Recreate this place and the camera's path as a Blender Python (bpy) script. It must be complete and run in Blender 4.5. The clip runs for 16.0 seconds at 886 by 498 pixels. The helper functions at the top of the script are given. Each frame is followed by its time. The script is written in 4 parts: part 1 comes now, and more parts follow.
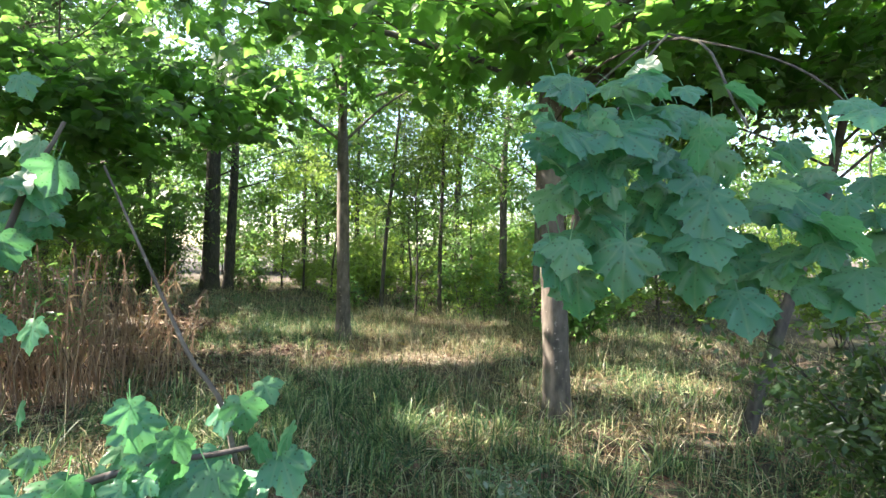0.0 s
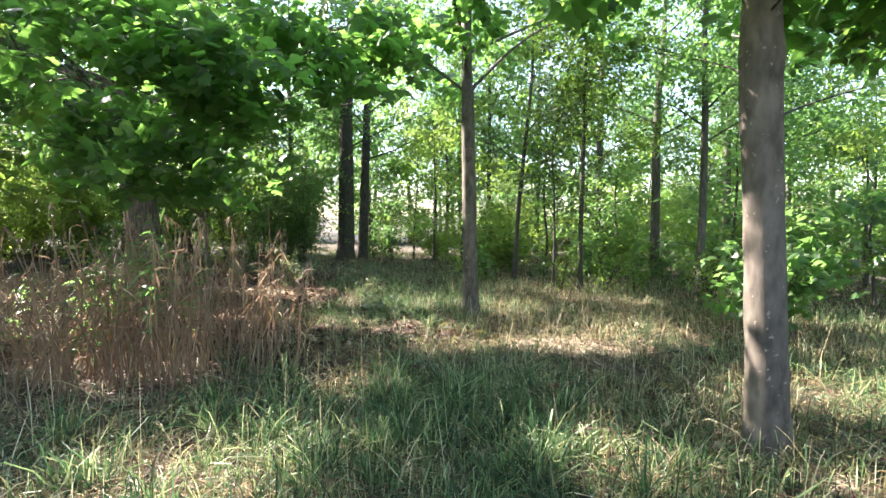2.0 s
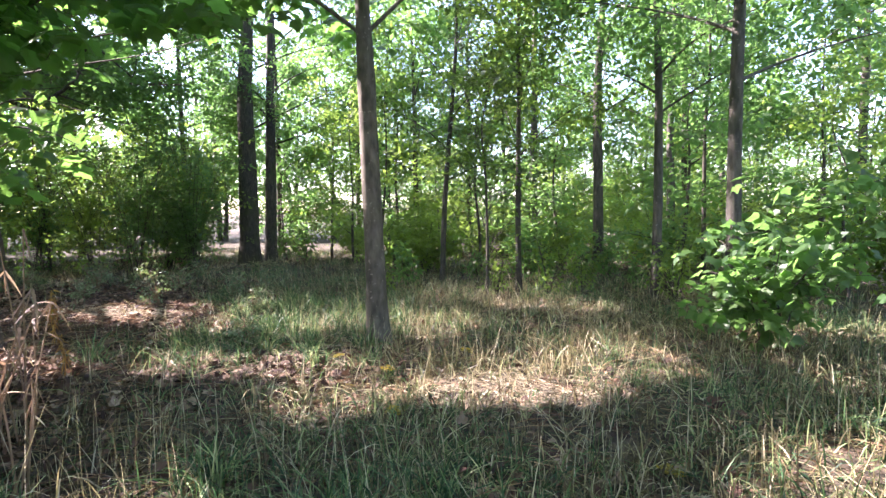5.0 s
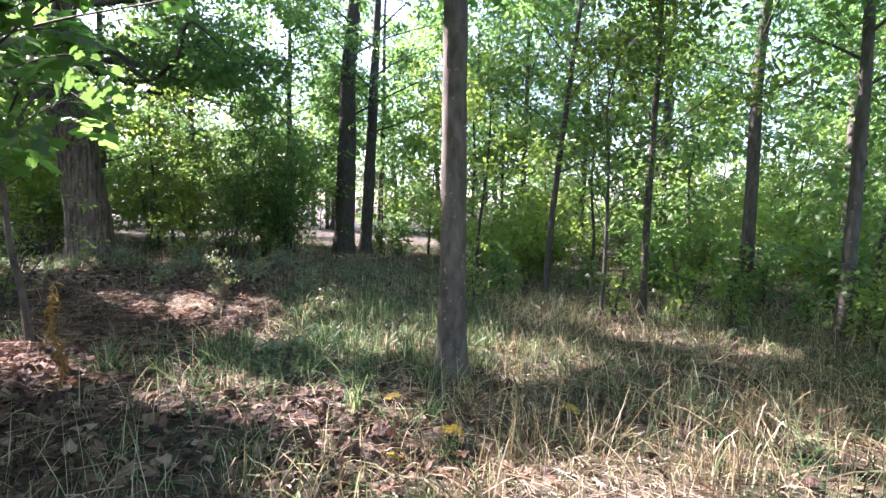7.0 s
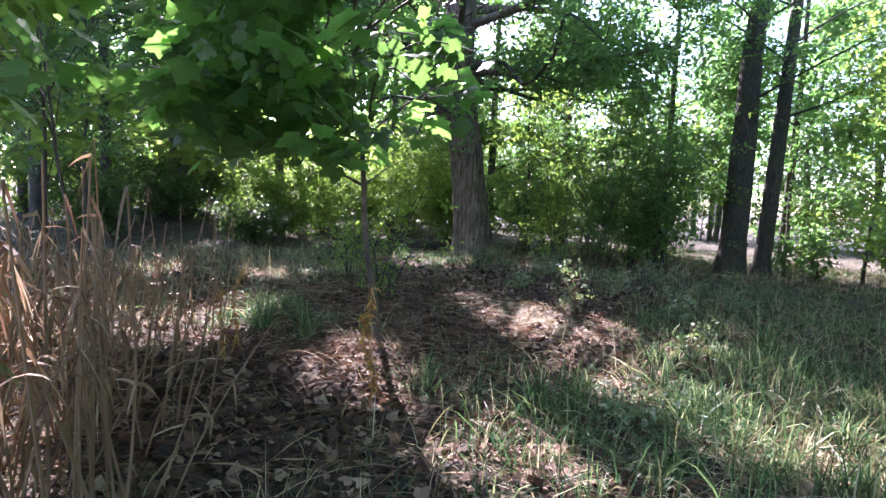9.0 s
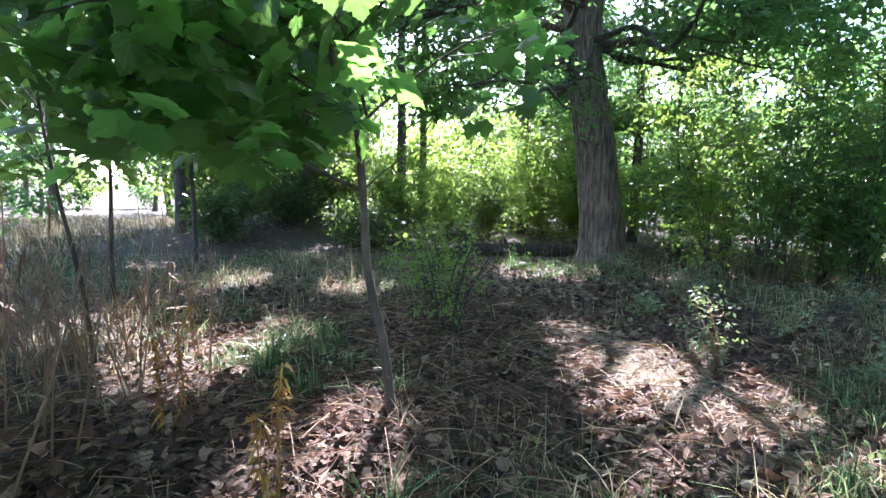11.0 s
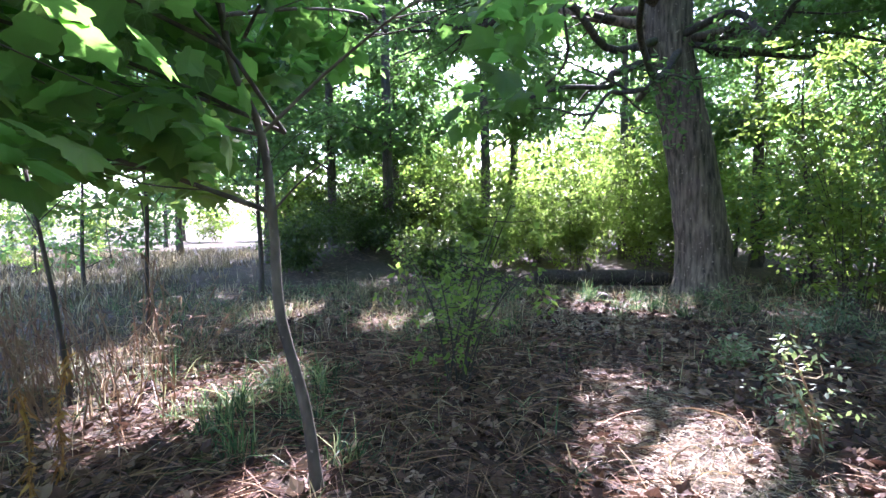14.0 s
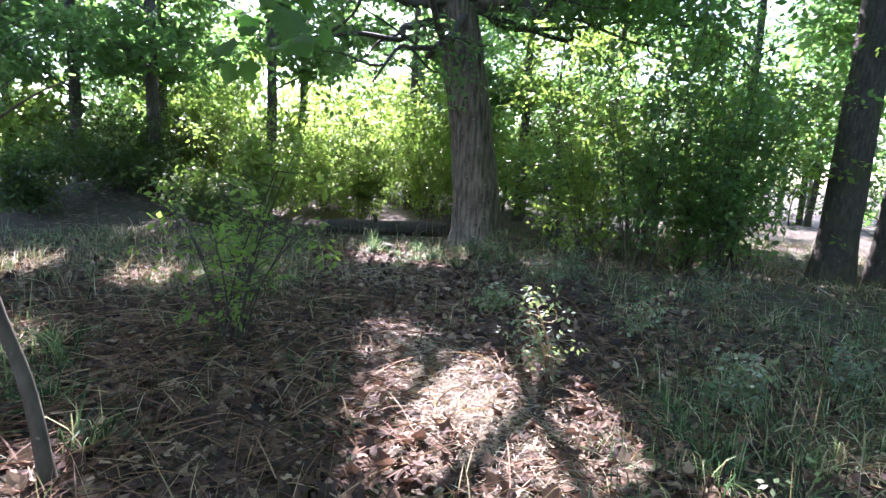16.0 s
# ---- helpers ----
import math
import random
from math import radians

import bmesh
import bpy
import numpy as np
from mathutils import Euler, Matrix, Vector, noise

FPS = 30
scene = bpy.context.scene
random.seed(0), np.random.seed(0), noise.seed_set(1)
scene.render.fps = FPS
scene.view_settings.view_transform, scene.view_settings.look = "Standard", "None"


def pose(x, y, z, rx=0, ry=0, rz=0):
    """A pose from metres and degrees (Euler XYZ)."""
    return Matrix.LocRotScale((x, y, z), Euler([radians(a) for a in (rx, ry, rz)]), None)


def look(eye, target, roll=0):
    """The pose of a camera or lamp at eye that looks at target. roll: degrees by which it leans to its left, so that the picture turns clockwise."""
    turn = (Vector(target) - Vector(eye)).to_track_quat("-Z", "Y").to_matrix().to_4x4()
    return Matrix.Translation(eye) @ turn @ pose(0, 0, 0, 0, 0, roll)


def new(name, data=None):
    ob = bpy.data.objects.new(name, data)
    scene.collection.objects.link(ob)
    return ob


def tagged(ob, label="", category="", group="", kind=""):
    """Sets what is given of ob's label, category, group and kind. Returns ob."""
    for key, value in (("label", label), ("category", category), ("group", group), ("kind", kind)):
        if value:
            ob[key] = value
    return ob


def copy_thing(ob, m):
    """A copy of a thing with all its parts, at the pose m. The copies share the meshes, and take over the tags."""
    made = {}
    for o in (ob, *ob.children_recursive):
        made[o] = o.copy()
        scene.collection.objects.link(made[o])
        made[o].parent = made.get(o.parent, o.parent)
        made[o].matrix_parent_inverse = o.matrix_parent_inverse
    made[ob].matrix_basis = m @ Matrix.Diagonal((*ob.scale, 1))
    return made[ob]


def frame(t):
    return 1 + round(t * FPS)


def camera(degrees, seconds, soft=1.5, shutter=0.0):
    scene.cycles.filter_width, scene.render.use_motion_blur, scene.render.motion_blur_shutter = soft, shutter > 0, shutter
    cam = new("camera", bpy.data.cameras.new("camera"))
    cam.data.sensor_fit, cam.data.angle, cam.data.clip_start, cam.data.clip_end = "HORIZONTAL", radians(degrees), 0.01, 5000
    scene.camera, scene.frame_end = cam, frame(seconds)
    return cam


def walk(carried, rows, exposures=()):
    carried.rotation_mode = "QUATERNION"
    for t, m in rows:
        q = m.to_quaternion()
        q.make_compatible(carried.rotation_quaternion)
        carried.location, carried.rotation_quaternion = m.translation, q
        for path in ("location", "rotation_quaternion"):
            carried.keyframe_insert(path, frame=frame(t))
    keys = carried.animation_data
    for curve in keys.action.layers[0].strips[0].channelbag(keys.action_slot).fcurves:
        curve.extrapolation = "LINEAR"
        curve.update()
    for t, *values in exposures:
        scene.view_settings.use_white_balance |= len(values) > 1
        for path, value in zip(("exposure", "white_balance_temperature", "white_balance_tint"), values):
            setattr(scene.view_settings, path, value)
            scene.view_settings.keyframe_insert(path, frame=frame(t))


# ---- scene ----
cam = camera(80.5, 16.0)
ROWS = [
    (0, -0.081, 0.085, 1.598, -0.61, 0.32, -1.36),
    (0.5, 0.038, 0.361, 1.587, 4.45, -1.64, -1.46),
    (1, 0.059, 0.662, 1.574, 6.63, -1.60, -1.28),
    (1.5, -0.087, 1.044, 1.553, 9.67, -2.28, -0.93),
    (2, -0.166, 1.300, 1.531, 14.01, -3.20, -0.48),
    (2.5, -0.210, 1.556, 1.486, 18.59, -4.10, 0.23),
    (3, -0.248, 1.869, 1.471, 19.33, -4.72, 1.51),
    (3.5, -0.321, 2.262, 1.499, 16.12, -4.73, 3.90),
    (4, -0.296, 2.682, 1.488, 11.06, -4.63, 4.58),
    (4.2, -0.274, 2.843, 1.483, 9.42, -4.61, 3.81),
    (6.3, -0.182, 4.402, 1.474, 8.89, -2.85, -2.74),
    (6.5, -0.207, 4.562, 1.468, 11.08, -3.17, -2.78),
    (7, -0.371, 5.010, 1.467, 18.80, -4.36, -1.93),
    (7.5, -0.602, 5.394, 1.424, 29.15, -4.92, -1.16),
    (8, -0.816, 5.747, 1.430, 42.64, -4.95, -1.46),
    (8.5, -0.964, 5.995, 1.417, 53.36, -4.75, -2.24),
    (8.7, -1.047, 6.118, 1.417, 55.75, -4.90, -2.44),
    (10.8, -2.153, 7.735, 1.517, 71.85, -6.51, -2.06),
    (11, -2.240, 7.875, 1.520, 75.17, -6.16, -1.14),
    (11.5, -2.399, 8.223, 1.482, 83.93, -4.79, 1.14),
    (12, -2.614, 8.546, 1.433, 87.31, -3.44, 1.57),
    (12.5, -2.836, 8.801, 1.418, 89.95, -2.55, 1.19),
    (13, -2.852, 8.932, 1.454, 90.23, -2.33, 0.86),
    (13.5, -2.860, 8.973, 1.500, 89.58, -2.49, 0.87),
    (14, -2.936, 9.036, 1.481, 87.88, -3.31, 0.68),
    (14.5, -2.992, 9.094, 1.484, 84.30, -4.89, 0.35),
    (15, -3.003, 9.099, 1.508, 78.97, -6.57, -0.43),
    (15.5, -2.984, 9.086, 1.534, 72.55, -7.98, -1.59),
    (16, -2.978, 9.096, 1.540, 65.47, -8.65, -3.27),
]
walk(cam, [(t, pose(x, y, z, 90 + pitch, roll, yaw)) for t, x, y, z, yaw, pitch, roll in ROWS],
     exposures=[(0.0, 2.98, 6900, 18), (1.5, 3.15, 6700, 21), (2.5, 3.12, 6600, 22), (4.0, 3.12, 6500, 29), (8.0, 3.0, 6000, 38), (11.0, 3.32, 5650, 30), (13.0, 3.4, 5600, 40), (14.5, 3.35, 5700, 37), (16.0, 3.38, 5800, 35)])

# ---- light: low afternoon sun through the canopy, clear sky ----
SUN_ELEV = radians(40)
SUN_AZ = Vector((-0.97, 0.22, 0)).normalized()
SUN = Vector((SUN_AZ.x * math.cos(SUN_ELEV), SUN_AZ.y * math.cos(SUN_ELEV), math.sin(SUN_ELEV)))
world = bpy.data.worlds.new("sky")
scene.world = world
world.use_nodes = True
wn = world.node_tree
sky = wn.nodes.new("ShaderNodeTexSky")
sky.sky_type = "NISHITA"
sky.sun_disc = False
sky.sun_elevation = SUN_ELEV
sky.sun_rotation = math.atan2(SUN_AZ.x, SUN_AZ.y)
wn.nodes["Background"].inputs["Strength"].default_value = 0.11
wn.links.new(sky.outputs["Color"], wn.nodes["Background"].inputs["Color"])
sun = new("sun", bpy.data.lights.new("sun", "SUN"))
sun.data.energy, sun.data.angle, sun.data.color = 4.9, radians(0.6), (1.0, 0.95, 0.86)
sun.matrix_world = look(SUN * 60, (0, 0, 0))

# ---- materials ----


def material(name):
    m = bpy.data.materials.new(name)
    m.use_nodes = True
    nt = m.node_tree
    return m, nt, nt.nodes["Principled BSDF"]


def ramp(nt, stops, source):
    r = nt.nodes.new("ShaderNodeValToRGB")
    while len(r.color_ramp.elements) < len(stops):
        r.color_ramp.elements.new(0.5)
    for e, (p, c) in zip(r.color_ramp.elements, stops):
        e.position, e.color = p, (*c, 1)
    nt.links.new(source, r.inputs["Fac"])
    return r.outputs["Color"]


def noise_of(nt, scale, detail=4, stretch=(1, 1, 1), coord="Object"):
    tc = nt.nodes.new("ShaderNodeTexCoord")
    mp = nt.nodes.new("ShaderNodeMapping")
    mp.inputs["Scale"].default_value = stretch
    n = nt.nodes.new("ShaderNodeTexNoise")
    n.inputs["Scale"].default_value, n.inputs["Detail"].default_value = scale, detail
    nt.links.new(tc.outputs[coord], mp.inputs["Vector"])
    nt.links.new(mp.outputs["Vector"], n.inputs["Vector"])
    return n.outputs["Fac"]


def blend(nt, fac, a, b, kind="MIX"):
    m = nt.nodes.new("ShaderNodeMix")
    m.data_type, m.blend_type = "RGBA", kind
    for s, v in ((m.inputs[0], fac), (m.inputs[6], a), (m.inputs[7], b)):
        if isinstance(v, (int, float)):
            s.default_value = v
        elif isinstance(v, tuple):
            s.default_value = (*v, 1)
        else:
            nt.links.new(v, s)
    return m.outputs[2]


def bump(nt, bsdf, height, strength, distance):
    b = nt.nodes.new("ShaderNodeBump")
    b.inputs["Strength"].default_value, b.inputs["Distance"].default_value = strength, distance
    nt.links.new(height, b.inputs["Height"])
    nt.links.new(b.outputs["Normal"], bsdf.inputs["Normal"])


def leaf_material(name, stops, through_colour, share=0.45, rough=0.42, by_object=False, spots=False):
    """Leaf: glossy upper skin, light shining through from behind; every leaf a little different."""
    m, nt, bsdf = material(name)
    if by_object:
        rnd = nt.nodes.new("ShaderNodeObjectInfo").outputs["Random"]
    else:
        rnd = nt.nodes.new("ShaderNodeNewGeometry").outputs["Random Per Island"]
    col = ramp(nt, stops, rnd)
    col = blend(nt, 0.35, col, ramp(nt, [(0.3, (0.5, 0.5, 0.5)), (0.7, (1, 1, 1))], noise_of(nt, 9, 5)), "MULTIPLY")
    if spots:
        v = nt.nodes.new("ShaderNodeTexVoronoi")
        v.voronoi_dimensions = "2D"
        v.inputs["Scale"].default_value = 52
        tc = nt.nodes.new("ShaderNodeTexCoord")
        nt.links.new(tc.outputs["Object"], v.inputs["Vector"])
        mask = ramp(nt, [(0.10, (1, 1, 1)), (0.14, (0, 0, 0))], v.outputs["Distance"])
        col = blend(nt, mask, col, (0.012, 0.012, 0.008))
    if by_object:
        xyz = nt.nodes.new("ShaderNodeSeparateXYZ")
        tc = nt.nodes.new("ShaderNodeTexCoord")
        nt.links.new(tc.outputs["Object"], xyz.inputs["Vector"])

        def sum_of(kind, a, b=0.0):
            n = nt.nodes.new("ShaderNodeMath")
            n.operation = kind
            for slot, value in zip(n.inputs, (a, b)):
                if isinstance(value, float):
                    slot.default_value = value
                else:
                    nt.links.new(value, slot)
            return n.outputs["Value"]

        ax = sum_of("ABSOLUTE", xyz.outputs["X"])
        near = None
        for deg in (0, 36, 74):
            d = sum_of("ABSOLUTE", sum_of("SUBTRACT", sum_of("MULTIPLY", ax, math.cos(radians(deg))), sum_of("MULTIPLY", xyz.outputs["Y"], math.sin(radians(deg)))))
            near = d if near is None else sum_of("MINIMUM", near, d)
        col = blend(nt, ramp(nt, [(0.0008, (0.7, 0.7, 0.7)), (0.0028, (0, 0, 0))], near), col, (0.13, 0.24, 0.12))
    else:
        plant = nt.nodes.new("ShaderNodeObjectInfo").outputs["Random"]
        col = blend(nt, 1.0, col, ramp(nt, [(0.0, (0.55, 0.62, 0.70)), (0.5, (0.9, 0.95, 0.9)), (1.0, (1.25, 1.15, 0.95))], plant), "MULTIPLY")
    nt.links.new(col, bsdf.inputs["Base Color"])
    bsdf.inputs["Roughness"].default_value = rough
    tr = nt.nodes.new("ShaderNodeBsdfTranslucent")
    tcol = blend(nt, 0.8, col, through_colour)
    nt.links.new(tcol, tr.inputs["Color"])
    mix = nt.nodes.new("ShaderNodeMixShader")
    mix.inputs["Fac"].default_value = share
    nt.links.new(bsdf.outputs["BSDF"], mix.inputs[1])
    nt.links.new(tr.outputs["BSDF"], mix.inputs[2])
    nt.links.new(mix.outputs["Shader"], nt.nodes["Material Output"].inputs["Surface"])
    return m


def bark_material(name, dark, light, scale=6.0, stretch=(6, 6, 1), relief=0.5, moss=0.0):
    m, nt, bsdf = material(name)
    n1 = noise_of(nt, scale, 8, stretch)
    n2 = noise_of(nt, 1.7, 3)
    col = ramp(nt, [(0.32, dark), (0.68, light)], n1)
    col = blend(nt, 0.5, col, ramp(nt, [(0.35, (0.45, 0.45, 0.42)), (0.65, (1.1, 1.05, 1.0))], n2), "MULTIPLY")
    spots = ramp(nt, [(0.66, (0, 0, 0)), (0.72, (1, 1, 1))], noise_of(nt, 22, 2))
    col = blend(nt, spots, col, tuple(min(1, 1.5 * c) for c in light))
    if moss:
        col = blend(nt, ramp(nt, [(0.5, (0, 0, 0)), (0.7, (moss, moss, moss))], noise_of(nt, 3.1, 4)), col, (0.06, 0.08, 0.025))
    nt.links.new(col, bsdf.inputs["Base Color"])
    bsdf.inputs["Roughness"].default_value = 0.9
    bump(nt, bsdf, n1, relief, 0.02)
    return m


def stalk_material(name, stops, share=0.25, rough=0.5):
    m, nt, bsdf = material(name)
    rnd = nt.nodes.new("ShaderNodeNewGeometry").outputs["Random Per Island"]
    col = ramp(nt, stops, rnd)
    col = blend(nt, 0.4, col, ramp(nt, [(0.3, (0.55, 0.55, 0.55)), (0.7, (1, 1, 1))], noise_of(nt, 14, 3)), "MULTIPLY")
    nt.links.new(col, bsdf.inputs["Base Color"])
    bsdf.inputs["Roughness"].default_value = rough
    tr = nt.nodes.new("ShaderNodeBsdfTranslucent")
    nt.links.new(col, tr.inputs["Color"])
    mix = nt.nodes.new("ShaderNodeMixShader")
    mix.inputs["Fac"].default_value = share
    nt.links.new(bsdf.outputs["BSDF"], mix.inputs[1])
    nt.links.new(tr.outputs["BSDF"], mix.inputs[2])
    nt.links.new(mix.outputs["Shader"], nt.nodes["Material Output"].inputs["Surface"])
    return m


LEAF_MAPLE = leaf_material("sycamore_leaf", [(0.0, (0.030, 0.075, 0.035)), (0.6, (0.045, 0.105, 0.045)), (1.0, (0.075, 0.14, 0.045))], (0.24, 0.52, 0.09), 0.6, 0.38)
# single near leaves: colour raised and blued for the open skylight on them
LEAF_NEAR = leaf_material("sycamore_leaf_near", [(0.0, (0.042, 0.165, 0.085)), (0.7, (0.06, 0.21, 0.11)), (1.0, (0.10, 0.24, 0.09))], (0.13, 0.42, 0.13), 0.42, 0.3, True, True)
# darker copy of the single leaf, with the boughs' shade in its colour
LEAF_SHADE = leaf_material("sycamore_leaf_shaded", [(0.0, (0.030, 0.085, 0.035)), (0.7, (0.045, 0.11, 0.04)), (1.0, (0.08, 0.14, 0.04))], (0.16, 0.34, 0.06), 0.4, 0.4, True)
LEAF_LIGHT = leaf_material("hazel_leaf", [(0.0, (0.055, 0.115, 0.025)), (0.6, (0.08, 0.15, 0.03)), (1.0, (0.12, 0.19, 0.03))], (0.38, 0.58, 0.10), 0.5, 0.5)
LEAF_DARK = leaf_material("elder_leaf", [(0.0, (0.022, 0.055, 0.028)), (0.7, (0.035, 0.075, 0.03)), (1.0, (0.06, 0.11, 0.035))], (0.20, 0.34, 0.05), 0.4, 0.35)
LEAF_FAR = leaf_material("far_leaf", [(0.0, (0.045, 0.10, 0.035)), (0.6, (0.06, 0.125, 0.04)), (1.0, (0.10, 0.17, 0.04))], (0.25, 0.50, 0.12), 0.48, 0.45)
LEAF_PALE = leaf_material("weed_leaf", [(0.0, (0.10, 0.16, 0.09)), (0.6, (0.16, 0.22, 0.13)), (1.0, (0.45, 0.48, 0.38))], (0.30, 0.42, 0.12), 0.35, 0.5)
LEAF_YELLOW = leaf_material("yellowed_leaf", [(0.0, (0.45, 0.30, 0.02)), (1.0, (0.55, 0.40, 0.03))], (0.6, 0.42, 0.03), 0.35, 0.5)
LEAF_DEAD = stalk_material("dead_leaf", [(0.0, (0.022, 0.012, 0.009)), (0.45, (0.08, 0.042, 0.028)), (0.8, (0.19, 0.11, 0.07)), (1.0, (0.40, 0.29, 0.20))], 0.15, 0.85)
GRASS_GREEN = stalk_material("green_grass", [(0.0, (0.018, 0.05, 0.022)), (0.4, (0.055, 0.135, 0.05)), (0.75, (0.17, 0.27, 0.095)), (1.0, (0.46, 0.50, 0.24))], 0.4)
GRASS_DRY = stalk_material("dry_grass", [(0.0, (0.045, 0.034, 0.018)), (0.4, (0.17, 0.14, 0.07)), (0.7, (0.33, 0.29, 0.14)), (1.0, (0.68, 0.60, 0.40))], 0.35)
STALK = stalk_material("dry_stalk", [(0.0, (0.085, 0.048, 0.03)), (0.45, (0.24, 0.15, 0.092)), (0.8, (0.38, 0.265, 0.155)), (1.0, (0.58, 0.47, 0.30))], 0.3, 0.75)
STRAW = stalk_material("fallen_straw", [(0.0, (0.03, 0.016, 0.011)), (0.45, (0.13, 0.066, 0.04)), (0.8, (0.30, 0.17, 0.092)), (1.0, (0.52, 0.37, 0.22))], 0.15, 0.8)
BARK_MAPLE = bark_material("sycamore_bark", (0.060, 0.050, 0.038), (0.15, 0.128, 0.10), 5.0, (3, 3, 1.2), 0.35)
BARK_DARK = bark_material("dark_bark", (0.035, 0.030, 0.025), (0.10, 0.085, 0.07), 6.0, (4, 4, 1), 0.5, 0.5)
BARK_OAK = bark_material("old_bark", (0.045, 0.034, 0.027), (0.26, 0.205, 0.16), 3.5, (5, 5, 0.7), 1.0, 0.2)
BARK_FAR = bark_material("grey_bark", (0.05, 0.045, 0.04), (0.13, 0.115, 0.10), 5.0, (4, 4, 1), 0.4, 0.3)
LOG_BARK = bark_material("log_bark", (0.018, 0.014, 0.012), (0.07, 0.055, 0.045), 5.0, (1, 4, 4), 0.8, 0.2)

m, nt, bsdf = material("woodland_floor")
big = noise_of(nt, 0.55, 5)
fine = noise_of(nt, 30, 8)
grit = noise_of(nt, 140, 4)
# soil tones kept extra dark to deepen the shadow between blades
col = ramp(nt, [(0.30, (0.022, 0.016, 0.011)), (0.5, (0.055, 0.042, 0.024)), (0.70, (0.13, 0.10, 0.06))], fine)
col = blend(nt, ramp(nt, [(0.42, (0, 0, 0)), (0.62, (0.75, 0.75, 0.75))], big), col, ramp(nt, [(0.3, (0.018, 0.022, 0.011)), (0.7, (0.055, 0.065, 0.026))], fine))
cells = nt.nodes.new("ShaderNodeTexVoronoi")
cells.inputs["Scale"].default_value = 13
tc = nt.nodes.new("ShaderNodeTexCoord")
nt.links.new(tc.outputs["Object"], cells.inputs["Vector"])
sep = nt.nodes.new("ShaderNodeSeparateColor")
nt.links.new(cells.outputs["Color"], sep.inputs["Color"])
shed = ramp(nt, [(0.0, (0.018, 0.012, 0.009)), (0.5, (0.06, 0.038, 0.026)), (0.85, (0.14, 0.095, 0.062)), (1.0, (0.30, 0.23, 0.16))], sep.outputs["Red"])
col = blend(nt, ramp(nt, [(0.40, (0.75, 0.75, 0.75)), (0.60, (0.15, 0.15, 0.15))], noise_of(nt, 0.8, 3)), col, shed)
col = blend(nt, 0.5, col, ramp(nt, [(0.35, (0.35, 0.35, 0.35)), (0.65, (1.1, 1.1, 1.1))], grit), "MULTIPLY")
nt.links.new(col, bsdf.inputs["Base Color"])
bsdf.inputs["Roughness"].default_value = 0.95
bump(nt, bsdf, fine, 0.8, 0.04)
FLOOR = m

# ---- mesh helpers ----


def mesh_of(name, verts, faces, mat, smooth=False):
    """A mesh from an (n, 3) array and lists of (k, sides) index arrays."""
    me = bpy.data.meshes.new(name)
    verts = np.asarray(verts, np.float32)
    faces = [np.asarray(f, np.int32) for f in faces if len(f)]
    me.vertices.add(len(verts))
    me.vertices.foreach_set("co", verts.ravel())
    loops = np.concatenate([f.ravel() for f in faces])
    sizes = np.concatenate([np.full(len(f), f.shape[1], np.int32) for f in faces])
    me.loops.add(len(loops))
    me.loops.foreach_set("vertex_index", loops)
    me.polygons.add(len(sizes))
    me.polygons.foreach_set("loop_start", np.concatenate([[0], np.cumsum(sizes)[:-1]]).astype(np.int32))
    me.polygons.foreach_set("use_smooth", np.full(len(sizes), smooth))
    me.materials.append(mat)
    me.update(calc_edges=True)
    return me


def part(name, me, parent, label=""):
    ob = new(name, me)
    ob.parent = parent
    if label:
        tagged(ob, label)
    return ob


def thing(name, at, label, category, group="", kind=""):
    ob = new(name)
    ob.location = at
    return tagged(ob, label, category, group, kind)


def spline(pts, n):
    """A smooth line of n points through the given ones."""
    p = np.asarray(pts, float)
    p = np.vstack([2 * p[0] - p[1], p, 2 * p[-1] - p[-2]])
    u = np.linspace(0, len(p) - 3 - 1e-6, n)
    i = u.astype(int)
    f = (u - i)[:, None]
    a, b, c, d = p[i], p[i + 1], p[i + 2], p[i + 3]
    return 0.5 * (2 * b + (c - a) * f + (2 * a - 5 * b + 4 * c - d) * f ** 2 + (3 * b - a - 3 * c + d) * f ** 3)


def tube(line, radii, sides, rng=None, rough=0.0):
    """Vertices and quads of a tapered tube along a line; rough: unevenness of its outline."""
    line = np.asarray(line, float)
    n = len(line)
    t = np.gradient(line, axis=0)
    t /= np.linalg.norm(t, axis=1)[:, None] + 1e-9
    ref = np.where(np.abs(t[:, 2:3]) > 0.9, np.array([[1.0, 0, 0]]), np.array([[0, 0, 1.0]]))
    ref = np.tile(ref[0], (n, 1)) if n < 4 else ref
    if np.abs(t[:, 2]).max() > 0.85:
        ref = np.tile([[1.0, 0.02, 0]], (n, 1))
    else:
        ref = np.tile([[0, 0, 1.0]], (n, 1))
    u = np.cross(t, ref)
    u /= np.linalg.norm(u, axis=1)[:, None] + 1e-9
    v = np.cross(t, u)
    ang = np.arange(sides) * 2 * np.pi / sides
    rad = np.asarray(radii, float)[:, None] * np.ones((1, sides))
    if rng is not None and rough:
        lobes = sum(rng.uniform(0.4, 1) * np.cos(k * ang + rng.uniform(0, 6.3)) for k in (2, 3, 5)) / 3
        rad = rad * (1 + rough * lobes[None, :] + rough * 0.5 * rng.standard_normal((n, sides)))
    ring = u[:, None] * (rad * np.cos(ang))[..., None] + v[:, None] * (rad * np.sin(ang))[..., None]
    vs = (line[:, None] + ring).reshape(-1, 3)
    i = np.arange(n - 1)[:, None] * sides
    j = np.arange(sides)[None, :]
    k = (j + 1) % sides
    quads = np.stack([i + j, i + k, i + sides + k, i + sides + j], -1).reshape(-1, 4)
    return vs, quads


